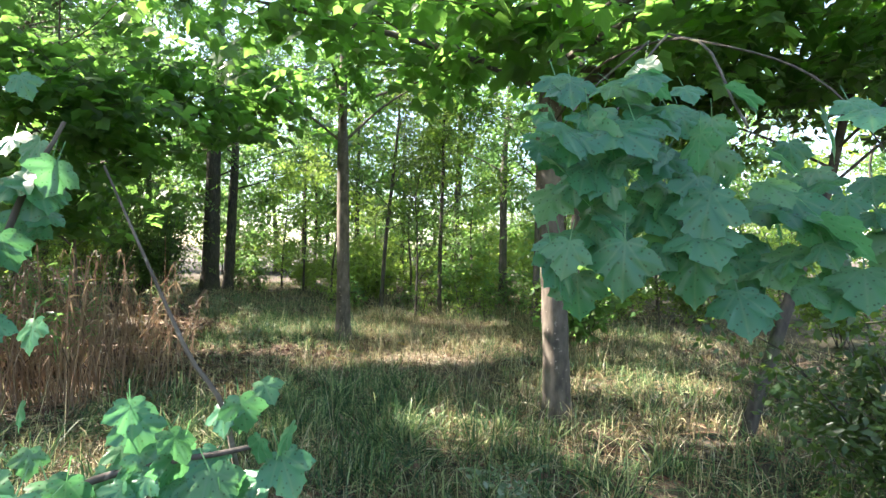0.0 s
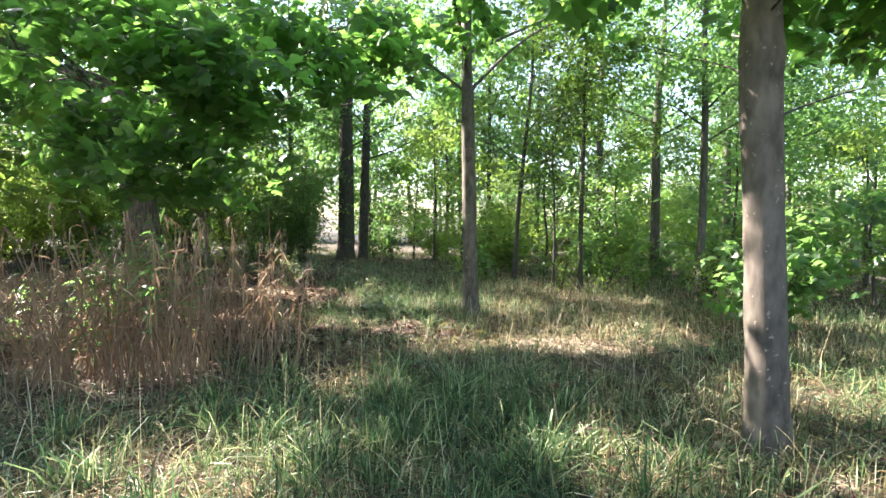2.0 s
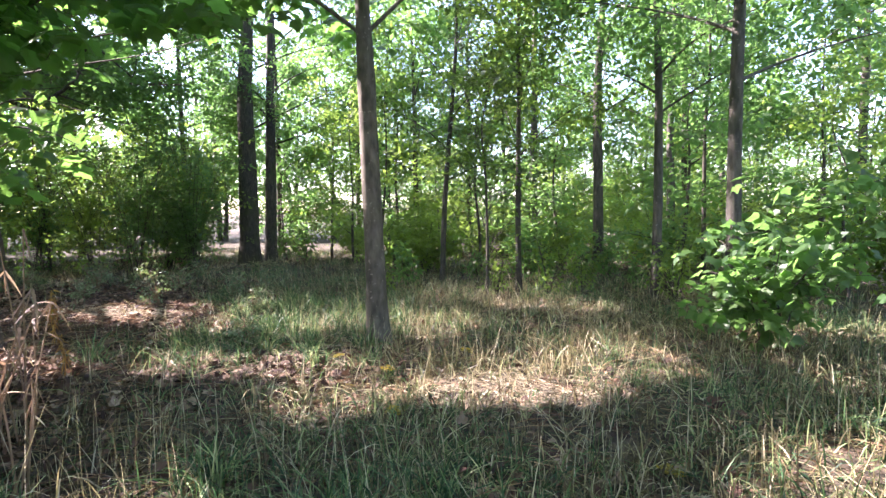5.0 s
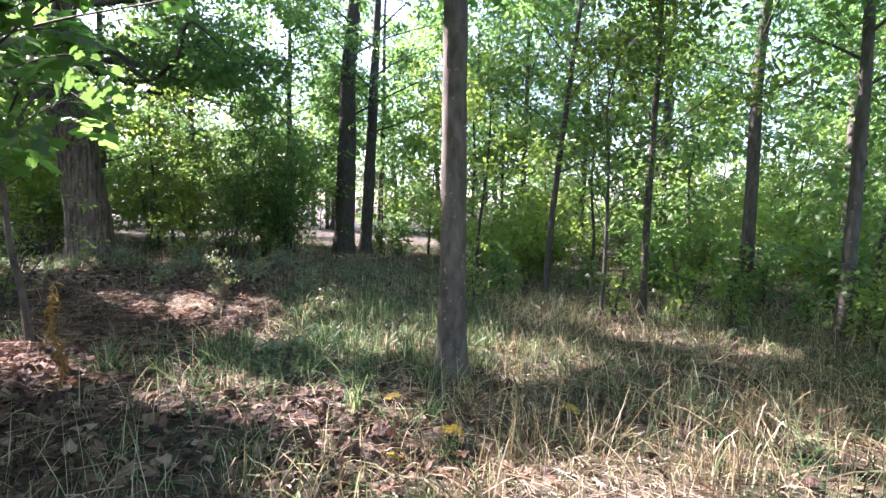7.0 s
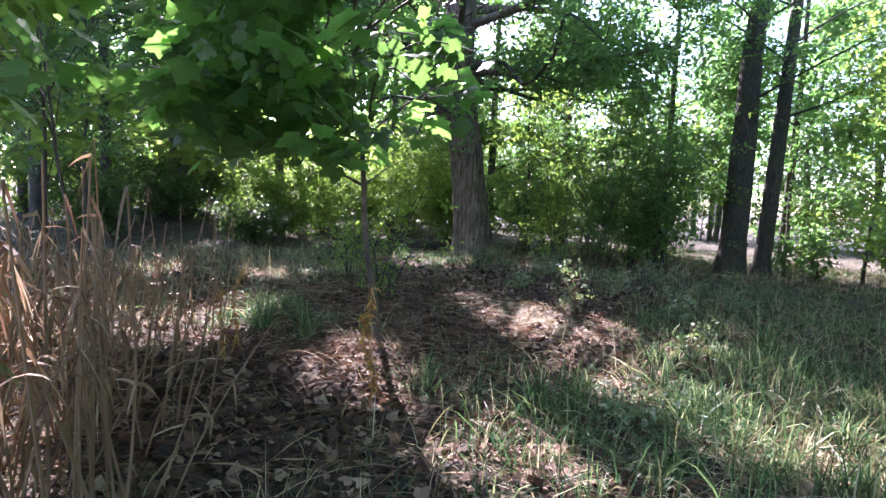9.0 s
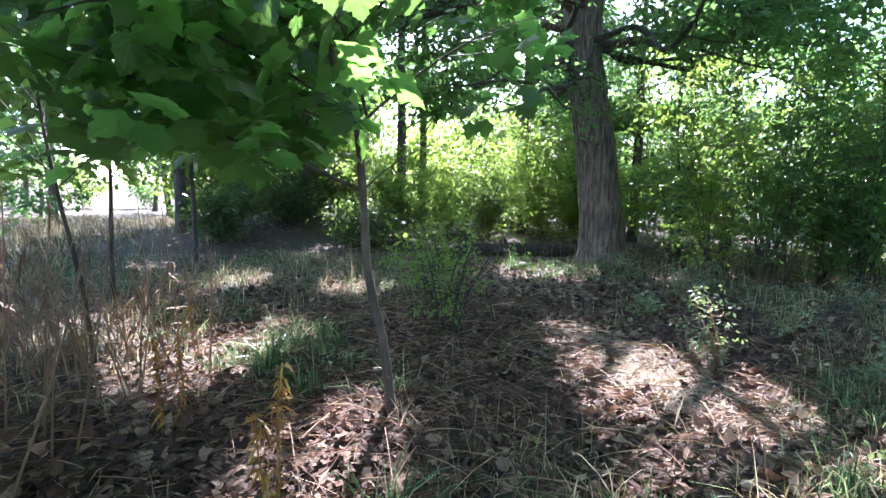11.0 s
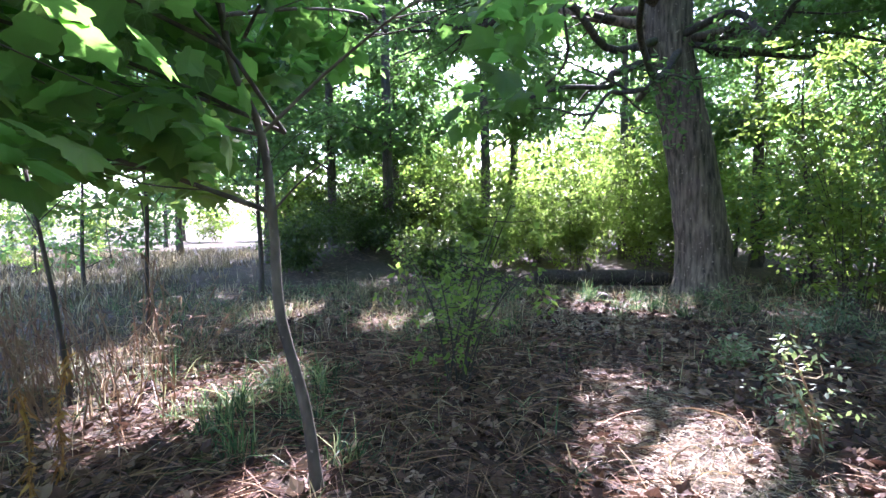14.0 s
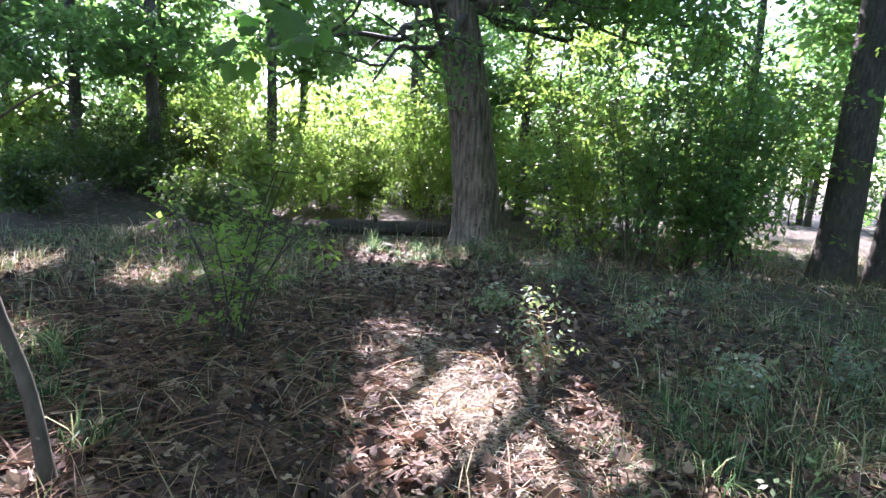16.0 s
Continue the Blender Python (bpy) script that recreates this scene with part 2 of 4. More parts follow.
def joined(tubes):
    vs, qs, o = [], [], 0
    for v, q in tubes:
        vs.append(v)
        qs.append(q + o)
        o += len(v)
    return np.vstack(vs), np.vstack(qs)


# leaf shapes, lying in x/y with the stalk at the origin and the tip at +y, 1 long
def lobed_leaf():
    """A five-lobed sycamore leaf: toothed lobes, veins sunk, blade cupped."""
    half = [(0.0, 0.03), (0.10, -0.05), (0.24, -0.07), (0.36, 0.0), (0.33, 0.09), (0.44, 0.15), (0.56, 0.27), (0.58, 0.36), (0.64, 0.46), (0.52, 0.49), (0.44, 0.56),
            (0.32, 0.55), (0.30, 0.64), (0.33, 0.73), (0.22, 0.78), (0.14, 0.88), (0.06, 0.92), (0.0, 1.02)]
    ring = half + [(-x, y) for x, y in half[-2:0:-1]]

    def lift(x, y):
        return -0.20 * x * x - 0.22 * (y - 0.25) ** 2 + 0.05 * math.sin(11 * x) * math.sin(7 * y) + 0.04 * abs(x)

    inner = [(0.55 * x, 0.22 + 0.55 * (y - 0.22)) for x, y in ring]
    n = len(ring)
    vs = [(0.0, 0.22, 0.0)] + [(x, y, lift(x, y)) for x, y in inner] + [(x, y, lift(x, y)) for x, y in ring]
    fs = [(0, 1 + i, 1 + (i + 1) % n) for i in range(n)]
    for i in range(n):
        k = (i + 1) % n
        fs += [(1 + i, 1 + n + i, 1 + n + k), (1 + i, 1 + n + k, 1 + k)]
    m = len(vs)
    vs += [(-0.014, 0.05, 0.0), (0.014, 0.05, 0.0), (0.010, -0.5, 0.1), (-0.010, -0.5, 0.1)]
    fs += [(m, m + 1, m + 2), (m, m + 2, m + 3)]
    return np.array(vs), np.array(fs)


def simple_lobed():
    ring = [(0, 0), (0.34, 0.02), (0.5, 0.4), (0.25, 0.55), (0, 1.0), (-0.25, 0.55), (-0.5, 0.4), (-0.34, 0.02)]
    vs = np.array([(x, y, -0.25 * x * x - 0.15 * (y - 0.3) ** 2) for x, y in ring])
    return vs, np.array([(0, 1, 2), (0, 2, 3), (0, 3, 4), (0, 4, 5), (0, 5, 6), (0, 6, 7)])


def fine_lobed():
    """A five-lobed leaf with cut lobes and a folded midrib."""
    half = [(0.22, -0.07), (0.37, 0.01), (0.33, 0.10), (0.62, 0.44), (0.40, 0.54), (0.31, 0.58), (0.30, 0.74), (0.12, 0.86)]
    ring = [(0.0, 0.0)] + half + [(0.0, 1.03)] + [(-x, y) for x, y in half[::-1]]
    vs = [(0.0, 0.3, 0.03)] + [(x, y, -0.22 * x * x - 0.2 * (y - 0.3) ** 2 + 0.05 * abs(x)) for x, y in ring]
    n = len(ring)
    return np.array(vs), np.array([(0, 1 + i, 1 + (i + 1) % n) for i in range(n)])


def oval_leaf():
    vs = np.array([(0, 0, 0), (0.26, 0.45, -0.06), (0, 1, -0.08), (-0.26, 0.45, -0.06)], float)
    return vs, np.array([(0, 1, 2), (0, 2, 3)])


def sprig(rng, count, shape, size, spread):
    """A few leaves on one twig end, as one shape."""
    v0, f0 = shape
    vs, fs, o = [], [], 0
    for k in range(count):
        a = k * 2.4 + rng.uniform(-0.4, 0.4)
        tilt = Matrix.Rotation(a, 3, "Z") @ Matrix.Rotation(rng.uniform(-0.7, 0.15), 3, "X") @ Matrix.Rotation(rng.uniform(-0.4, 0.4), 3, "Y")
        s = size * rng.uniform(0.65, 1.15)
        v = (v0 * s) @ np.array(tilt).T
        v += np.array([math.cos(a + 1.57), math.sin(a + 1.57), rng.uniform(-0.5, 0.5)]) * spread * rng.uniform(0.2, 1)
        vs.append(v)
        fs.append(f0 + o)
        o += len(v0)
    return np.vstack(vs), np.vstack(fs)


def scatter(points, shape, rng, tilt=0.5, size=(0.7, 1.2), droop=0.0):
    """Copies of a shape at the points, turned at random about z and tilted."""
    v0, f0 = shape
    n = len(points)
    a = rng.uniform(0, 2 * np.pi, n)
    bx = rng.normal(-droop, tilt, n)
    by = rng.normal(0, tilt, n)
    s = rng.uniform(*size, n)
    ca, sa, cb, sb, cc, sc = np.cos(a), np.sin(a), np.cos(bx), np.sin(bx), np.cos(by), np.sin(by)
    x, y, z = v0[:, 0][None], v0[:, 1][None], v0[:, 2][None]
    x, z = x * cc[:, None] + z * sc[:, None], -x * sc[:, None] + z * cc[:, None]
    y, z = y * cb[:, None] - z * sb[:, None], y * sb[:, None] + z * cb[:, None]
    x, y = x * ca[:, None] - y * sa[:, None], x * sa[:, None] + y * ca[:, None]
    vs = np.stack([x, y, z], -1) * s[:, None, None] + np.asarray(points)[:, None]
    fs = f0[None] + (np.arange(n) * len(v0))[:, None, None]
    return vs.reshape(-1, 3), fs.reshape(-1, f0.shape[1])


# gaps in the canopy through which the sun reaches the floor: centre and half axes of the lit patch
GAPS = [(-16.6, 13.2, 1.7, 2.8), (-8.2, 16.6, 1.6, 1.6), (3.9, 8.9, 0.9, 0.7), (-0.15, 7.7, 0.55, 0.28), (2.4, 6.4, 0.9, 0.32), (2.5, 4.9, 0.35, 0.18), (0.45, 1.0, 0.4, 0.25), (0.95, 8.6, 0.5, 0.35), (-6.0, 10.7, 0.85, 0.34),
        (-2.65, 9.8, 0.5, 0.36), (-2.2, 8.2, 0.35, 0.22), (-3.35, 8.15, 0.4, 0.3), (-4.75, 7.8, 0.42, 0.24), (-5.45, 8.15, 0.3, 0.18),
        (-11.4, 11.9, 0.5, 0.35), (-11.0, 6.8, 0.5, 0.3), (-10.3, 8.5, 0.4, 0.3), (-5.5, 26.0, 2.5, 1.6), (1.6, 18.5, 2.2, 1.2),
        (-7.3, 15.0, 0.4, 0.3), (-1.6, 7.3, 0.35, 0.25), (-7.6, 7.6, 0.3, 0.2), (3.8, 9.5, 0.9, 0.5), (0.6, 11.5, 0.7, 0.3), (-4.3, 5.5, 0.9, 0.4), (-1.0, 10.2, 0.3, 0.2), (-4.9, 10.9, 0.5, 0.28), (-4.2, 11.7, 0.5, 0.3), (-6.0, 12.0, 0.35, 0.2), (-4.0, 9.6, 0.3, 0.2), (0.2, 4.6, 0.25, 0.2), (-1.9, 5.6, 0.3, 0.2),
        (-5.5, 10.15, 0.45, 0.2), (-7.1, 10.8, 0.35, 0.18), (-5.2, 11.1, 0.2, 0.1), (-7.4, 6.6, 0.5, 0.25), (-8.4, 5.6, 0.6, 0.3), (-6.5, 7.0, 0.3, 0.18), (-2.3, 3.6, 0.4, 0.2), (-1.7, 4.2, 0.25, 0.14)]


def in_gap(points, rng, reach=0.15):
    p = np.asarray(points)
    g = p[:, :2] - np.array([[SUN.x, SUN.y]]) * (p[:, 2:3] / SUN.z)
    hit = np.zeros(len(p), bool)
    for x, y, rx, ry in GAPS:
        hit |= ((g[:, 0] - x) / (rx + reach * 1.3)) ** 2 + ((g[:, 1] - y) / (ry + reach)) ** 2 < rng.uniform(0.75, 1.2, len(p))
    ripple = np.sin(2.3 * g[:, 0] + 1.7 * np.sin(2.9 * g[:, 1])) * np.sin(3.9 * g[:, 1] + 1.5 * np.sin(1.9 * g[:, 0]) + 0.6)
    return hit | (ripple > np.where(g[:, 0] < -5.5, 0.88, 0.78) - 0.3 * reach)


WAY = spline([(0.1, -0.8), (0.1, 0.6), (-0.15, 1.6), (-0.37, 2.6), (-0.3, 4.2), (-0.5, 5.2), (-1.1, 6.2), (-2.0, 7.7), (-2.9, 8.8), (-2.98, 9.3)], 40)


def on_way(points):
    """Which points hang into the room that a walker keeps clear."""
    p = np.asarray(points)
    d = np.hypot(p[:, None, 0] - WAY[None, :, 0], p[:, None, 1] - WAY[None, :, 1]).min(1)
    return (d < 0.9) & (p[:, 2] < 3.0)


# ---- ground ----


def floor_height(x, y):
    x, y = np.asarray(x, float), np.asarray(y, float)
    h = 0.025 * np.sin(1.7 * x + 0.6 * y) * np.sin(1.3 * y - 0.8 * x) + 0.015 * np.sin(4.1 * x) * np.sin(3.7 * y + 1)
    bank = 0.9 * np.exp(-((x + 19.5) / 3.0) ** 2 - ((y - 7.5) / 2.6) ** 2)
    far = np.clip((np.hypot(x + 3, y - 8) - 40) / 300, 0, 1)
    return h + bank + far * 2.0


u = np.sinh(np.linspace(-1, 1, 181) * 5.6) / np.sinh(5.6) * 420
u = np.sign(u) * np.maximum(np.abs(u), np.abs(np.linspace(-1, 1, 181)) * 12)
gx, gy = np.meshgrid(u - 3, u + 8, indexing="ij")
idx = np.arange(gx.size).reshape(gx.shape)
quads = np.stack([idx[:-1, :-1], idx[1:, :-1], idx[1:, 1:], idx[:-1, 1:]], -1).reshape(-1, 4)
ground = new("ground", mesh_of("ground", np.stack([gx, gy, floor_height(gx, gy)], -1).reshape(-1, 3), [quads], FLOOR, True))
tagged(ground, "uneven woodland floor of dry soil, straw and moss", "ground", kind="structure")
# ---- trees ----
SPRIG_RNG = np.random.default_rng(5)
OVALS = [sprig(SPRIG_RNG, 6, oval_leaf(), 0.12, 0.13) for _ in range(4)]
FAR_OVALS = [sprig(SPRIG_RNG, 5, oval_leaf(), 0.25, 0.28) for _ in range(4)]
CUT_LOBES = [sprig(SPRIG_RNG, 4, fine_lobed(), 0.165, 0.13) for _ in range(4)]
LOBES = [sprig(SPRIG_RNG, 4, simple_lobed(), 0.17, 0.12) for _ in range(4)]


def crown_of(points, shapes, mat, rng, tilt=0.45, size=(0.7, 1.25), droop=0.2):
    vs, fs, o = [], [], 0
    for k, shape in enumerate(shapes):
        v, f = scatter(points[k::len(shapes)], shape, rng, tilt, size, droop)
        vs.append(v)
        fs.append(f + o)
        o += len(v)
    return mesh_of("crown", np.vstack(vs), [np.vstack(fs)], mat)


def limb_lines(rng, start, az, length, rise, r, twigs, sag=0.0, fine=True):
    """A limb with its twigs: (line, radii) for each, thickest first."""
    d = np.array([math.cos(az), math.sin(az), 0.0])
    side = np.array([-d[1], d[0], 0.0])
    k = rng.uniform(-0.16, 0.16, 3) * length
    pts = [start, start + d * length * 0.33 + np.array([0, 0, rise * 0.45]) + side * k[0],
           start + d * length * 0.68 + np.array([0, 0, rise * 0.8]) + side * (k[0] + k[1]),
           start + d * length + np.array([0, 0, rise - sag]) + side * (k[0] + k[1] + k[2])]
    m, w = (12, 6) if fine else (7, 3)
    main = spline(pts, m)
    out = [(main, np.linspace(r, r * 0.2, m))]
    for j in range(twigs):
        f = rng.uniform(0.2, 0.97)
        q = main[int(f * (m - 1))]
        a = az + rng.choice([-1, 1]) * rng.uniform(0.4, 1.25)
        ln = length * rng.uniform(0.22, 0.5) * (1.15 - 0.5 * f)
        e = q + np.array([math.cos(a), math.sin(a), 0]) * ln + np.array([0, 0, rng.uniform(-0.1, 0.45) * ln])
        mid = (q + e) / 2 + rng.uniform(-0.12, 0.12, 3) * ln
        out.append((spline([q, mid, e], w), np.linspace(max(0.3 * r * (1 - 0.5 * f), 0.004), 0.003, w)))
    return out


def tree(name, label, at, line, radii, limbs, shapes, mat, bark, seed, sprigs, jitter=0.28, category="tree", group="", sides=12, rough=0.05, gaps=True, limb_sides=6, flare=1.35, size=(0.7, 1.25), tilt=0.45, lowest=0.35, fine=True, reach=0.32, clump=6):
    """Trunk along a line, limbs of (height share, turn, length, rise, radius, twigs), leaves along the twigs."""
    rng = np.random.default_rng(seed)
    root = thing(name, at, label, category, group)
    n = max(18, 5 * len(line))
    path = spline(line, n)
    rad = np.interp(np.linspace(0, 1, n), np.linspace(0, 1, len(radii)), radii)
    rad = rad * (1 + (flare - 1) * np.exp(-(path[:, 2] - path[0, 2]) / 0.16))
    path[0, 2] -= 0.06
    v, q = tube(path, rad, sides, rng, rough)
    part("trunk", mesh_of("trunk", v, [q], bark, True), root)
    spots = []
    for f, az, length, rise, r, twigs in limbs:
        start = path[int(np.abs(path[:, 2] - f * line[-1][2]).argmin())]
        lines = limb_lines(rng, start, az, length, rise, r, twigs, fine=fine)
        if gaps:
            lines = lines[:1] + [l for l in lines[1:] if in_gap(l[0] + np.array(at), rng, 0.05).mean() < 0.3]
        tubes = [tube(ln, rr, (limb_sides if fine else 4) if i == 0 else (4 if fine else 3)) for i, (ln, rr) in enumerate(lines) if fine or i < 3]
        v, q = joined(tubes)
        part("limb", mesh_of("limb", v, [q], bark, True), root)
        for i, (ln, rr) in enumerate(lines):
            spots.append((ln[len(ln) // 3:] if i == 0 else ln[len(ln) // 6:], len(ln) * (0.6 if i == 0 else 1.0) * length))
    w = np.array([s[1] for s in spots])
    pick = rng.choice(len(spots), sprigs, p=w / w.sum())
    pts = np.empty((sprigs, 3))
    for i, k in enumerate(pick):
        ln = spots[k][0]
        g = rng.uniform(0, len(ln) - 1.001)
        j = int(g)
        pts[i] = ln[j] + (ln[j + 1] - ln[j]) * (g - j)
    pts = pts[:-(-sprigs // clump)] + rng.normal(0, jitter, (-(-sprigs // clump), 3)) * np.array([1, 1, 0.7])
    pts = np.repeat(pts, clump, 0)[:sprigs]
    pts += rng.normal(0, jitter * 0.75, pts.shape) * np.array([1, 1, 0.3])
    if gaps:
        pts = pts[~in_gap(pts + np.array(at), rng, reach)]
    pts = pts[(pts[:, 2] > lowest) & ~on_way(pts + np.array(at))]
    part("crown", crown_of(pts, shapes, mat, rng, tilt, size), root)
    return root


def ring_of_limbs(rng, count, first, last, length, rise, r, twigs):
    """Limbs going round the trunk, shorter and steeper towards the top."""
    out = []
    for k in range(count):
        f = first + (last - first) * k / max(1, count - 1)
        g = (f - first) / max(0.01, last - first)
        out.append((f, k * 2.4 + rng.uniform(-0.5, 0.5), length * (1 - 0.55 * g) * rng.uniform(0.75, 1.2), rise * rng.uniform(0.6, 1.3) * (1 + 0.5 * g), r * (1 - 0.5 * g), twigs))
    return out


def straight(h, lean=(0, 0), wobble=0.1, seed=0, n=6, bend=1.6):
    rng = np.random.default_rng(seed + 99)
    z = np.linspace(0, 1, n)
    return [(lean[0] * t + bend * t * rng.uniform(-wobble, wobble), lean[1] * t + bend * t * rng.uniform(-wobble, wobble), h * t) for t in z]


R = np.random.default_rng
# the sycamore beside the way, forking at head height
maple = tree("sycamore_tree", "grey-barked sycamore forking above head height in dry grass", (1.1, 5.1, 0),
             [(0, 0, 0), (-0.03, 0, 0.8), (-0.08, 0.02, 1.8), (-0.12, 0.02, 2.6), (-0.1, 0.05, 3.6), (0.1, 0.1, 6.0), (0.15, 0.1, 9.0)],
             [0.130, 0.123, 0.118, 0.128, 0.09, 0.06, 0.02],
             [(0.35, 2.9, 2.8, 0.7, 0.05, 12), (0.355, 0.3, 2.8, 0.7, 0.05, 12), (0.36, 4.6, 2.6, 0.4, 0.04, 12), (0.37, 1.2, 2.2, 2.6, 0.06, 8), (0.36, 3.5, 1.8, 2.4, 0.06, 9), (0.38, 5.7, 3.0, 0.5, 0.04, 12), (0.36, 0.7, 3.6, 0.3, 0.04, 16), (0.37, 6.1, 3.8, 0.2, 0.04, 16), (0.40, 5.2, 3.2, 0.4, 0.035, 14)]
             + ring_of_limbs(R(3), 14, 0.42, 0.98, 3.6, 0.9, 0.05, 8), LOBES, LEAF_MAPLE, BARK_MAPLE, 11, 3500, 0.28, sides=18, lowest=2.95)
mid = tree("slender_sycamore_tree", "slender grey-brown sycamore with a lit edge and fallen leaves round it", (-1.7, 9.3, 0),
           [(0, 0, 0), (-0.02, 0, 0.9), (-0.05, 0.0, 2.0), (-0.08, 0, 3.2), (-0.12, 0.05, 4.6), (-0.1, 0.1, 9.5)], [0.128, 0.116, 0.108, 0.100, 0.07, 0.015],
           [(0.37, 0.6, 2.2, 1.6, 0.03, 7), (0.36, 2.7, 2.2, 1.3, 0.03, 7), (0.40, 4.4, 2.0, 1.0, 0.028, 7)] + ring_of_limbs(R(4), 13, 0.45, 0.98, 2.8, 0.9, 0.035, 7),
           LOBES, LEAF_MAPLE, BARK_MAPLE, 12, 1900, 0.3, sides=16, flare=1.5, lowest=3.3)
# the young sycamore with dark low boughs by the dry stalks
sapling = tree("young_sycamore_tree", "thin leaning young sycamore with dark low leafy boughs", (-5.7, 8.45, 0),
               [(0, 0, 0), (0, -0.06, 0.5), (0.02, -0.17, 1.0), (0.0, -0.2, 1.5), (0.0, -0.25, 1.95), (0.0, -0.42, 2.5), (-0.1, -0.5, 4.2), (-0.1, -0.5, 8.5)],
               [0.034, 0.030, 0.027, 0.025, 0.021, 0.019, 0.016, 0.006],
               [(0.765 * f, *rest) for f, *rest in [(0.235, 4.55, 1.5, 0.45, 0.016, 7), (0.24, 1.5, 0.45, 0.3, 0.008, 2), (0.30, 1.7, 1.2, 0.8, 0.012, 7), (0.31, 3.9, 2.0, 0.5, 0.014, 10), (0.36, 5.6, 1.9, 0.35, 0.014, 10), (0.38, 2.9, 2.0, 0.6, 0.014, 10), (0.42, 4.6, 2.3, 0.3, 0.014, 12), (0.3, 5.3, 1.8, 0.2, 0.012, 10), (0.45, 5.0, 2.6, 0.3, 0.014, 12), (0.40, 0.5, 2.9, 1.3, 0.014, 16), (0.42, 6.0, 3.0, 1.3, 0.014, 16), (0.5, 0.1, 2.9, 1.0, 0.013, 16), (0.36, 5.4, 2.8, 1.2, 0.013, 16)]]
               + ring_of_limbs(R(6), 18, 0.32, 0.98, 3.0, 0.6, 0.014, 10), CUT_LOBES, LEAF_MAPLE, BARK_MAPLE, 13, 3500, 0.30, sides=10, flare=1.2, size=(0.75, 1.15), limb_sides=5, lowest=1.65)
# the old tree beside the log
oak = tree("old_tree", "massive old tree with furrowed pale bark and crooked low boughs", (-12.55, 14.3, 0),
           [(0, 0, 0), (-0.02, -0.05, 1.0), (-0.02, -0.25, 2.4), (-0.02, -0.55, 3.8), (-0.05, -0.75, 5.0), (0.1, -0.6, 7.5), (0.1, -0.4, 10), (0.0, 0, 14)],
           [0.52, 0.47, 0.42, 0.40, 0.42, 0.32, 0.22, 0.06],
           [(0.36, 4.55, 6.6, 1.0, 0.11, 24), (0.37, 5.1, 6.6, 0.7, 0.10, 24), (0.38, 4.0, 5.8, 0.6, 0.10, 20), (0.39, 5.7, 6.4, 1.2, 0.10, 24), (0.34, 0.5, 5.0, 0.2, 0.09, 14), (0.34, 1.5, 5.2, 0.6, 0.09, 14), (0.36, 2.6, 5.0, 1.0, 0.1, 12)]
           + ring_of_limbs(R(7), 18, 0.4, 0.97, 7.6, 1.2, 0.12, 14), OVALS, LEAF_FAR, BARK_OAK, 14, 14000, 0.45, reach=0.36, sides=28, rough=0.07, flare=1.3, size=(0.9, 1.7), limb_sides=8)


def crooked(rng, a, b, n, amp):
    """A line from a to b that turns this way and that."""
    a, b = np.array(a, float), np.array(b, float)
    size = np.linalg.norm(b - a)
    pts = [a] + [a + (b - a) * t + rng.normal(0, amp, 3) * size * np.array([1, 1, 0.8]) for t in np.linspace(0, 1, n)[1:-1]] + [b]
    return spline(pts, 4 * n)


rng = R(40)
leafy = []
for a, b, r in [((0.1, -0.75, 4.5), (1.6, -3.6, 3.3), 0.085), ((0.1, -0.8, 4.7), (0.8, -6.2, 4.5), 0.08), ((0.2, -0.75, 4.3), (2.2, -3.0, 2.7), 0.07), ((0.0, -0.8, 4.9), (1.2, -4.6, 5.2), 0.07),
                ((0.1, -0.5, 4.6), (1.4, 3.4, 4.2), 0.06), ((0.1, -0.5, 4.9), (0.9, 4.6, 4.9), 0.06), ((0.3, -0.7, 4.4), (4.2, -3.4, 4.3), 0.075), ((0.3, -0.6, 4.7), (4.6, -0.6, 4.4), 0.07)]:
    line = crooked(rng, a, b, 6, 0.06)
    tubes = [tube(line, np.linspace(r, r * 0.25, len(line)), 7)]
    for j in range(7):
        q = line[rng.integers(8, len(line))]
        e = q + rng.normal(0, 1, 3) * np.array([0.8, 0.8, 0.45]) + (np.array(b) - np.array(a)) * 0.14
        twig = crooked(rng, q, e, 4, 0.09)
        if in_gap(twig + np.array(oak.location), rng, 0.05).mean() > 0.3:
            continue
        tubes.append(tube(twig, np.linspace(r * 0.35, 0.005, len(twig)), 4))
        leafy.append(twig[5:])
    leafy.append(line[16:])
    v, q = joined(tubes)
    part("limb", mesh_of("limb", v, [q], BARK_DARK, True), oak)
leafy = np.vstack(leafy)
leafy = leafy[rng.integers(0, len(leafy), 1100)] + rng.normal(0, 0.26, (1100, 3))
leafy = leafy[~in_gap(leafy + np.array(oak.location), rng, 0.3)]
part("crown", crown_of(leafy, OVALS, LEAF_FAR, rng, 0.5, (0.8, 1.4)), oak)


def slim(name, label, at, h, r, seed, first=0.35, spread=2.0, sprigs=900, lean=(0, 0), bark=BARK_FAR, mat=LEAF_FAR, count=15, wobble=0.08, shapes=None, dense=1.25):
    return tree(name, label, (*at, 0), straight(h, lean, wobble, seed), [r, r * 0.9, r * 0.75, r * 0.55, r * 0.35, 0.01],
                ring_of_limbs(R(seed), count, first, 0.97, spread, 1.1, min(r * 0.28, 0.035), 8), shapes or OVALS, mat, bark, seed, int(sprigs * dense), 0.32, flare=1.3, reach=0.42 if shapes else 0.28, lowest=0.9)


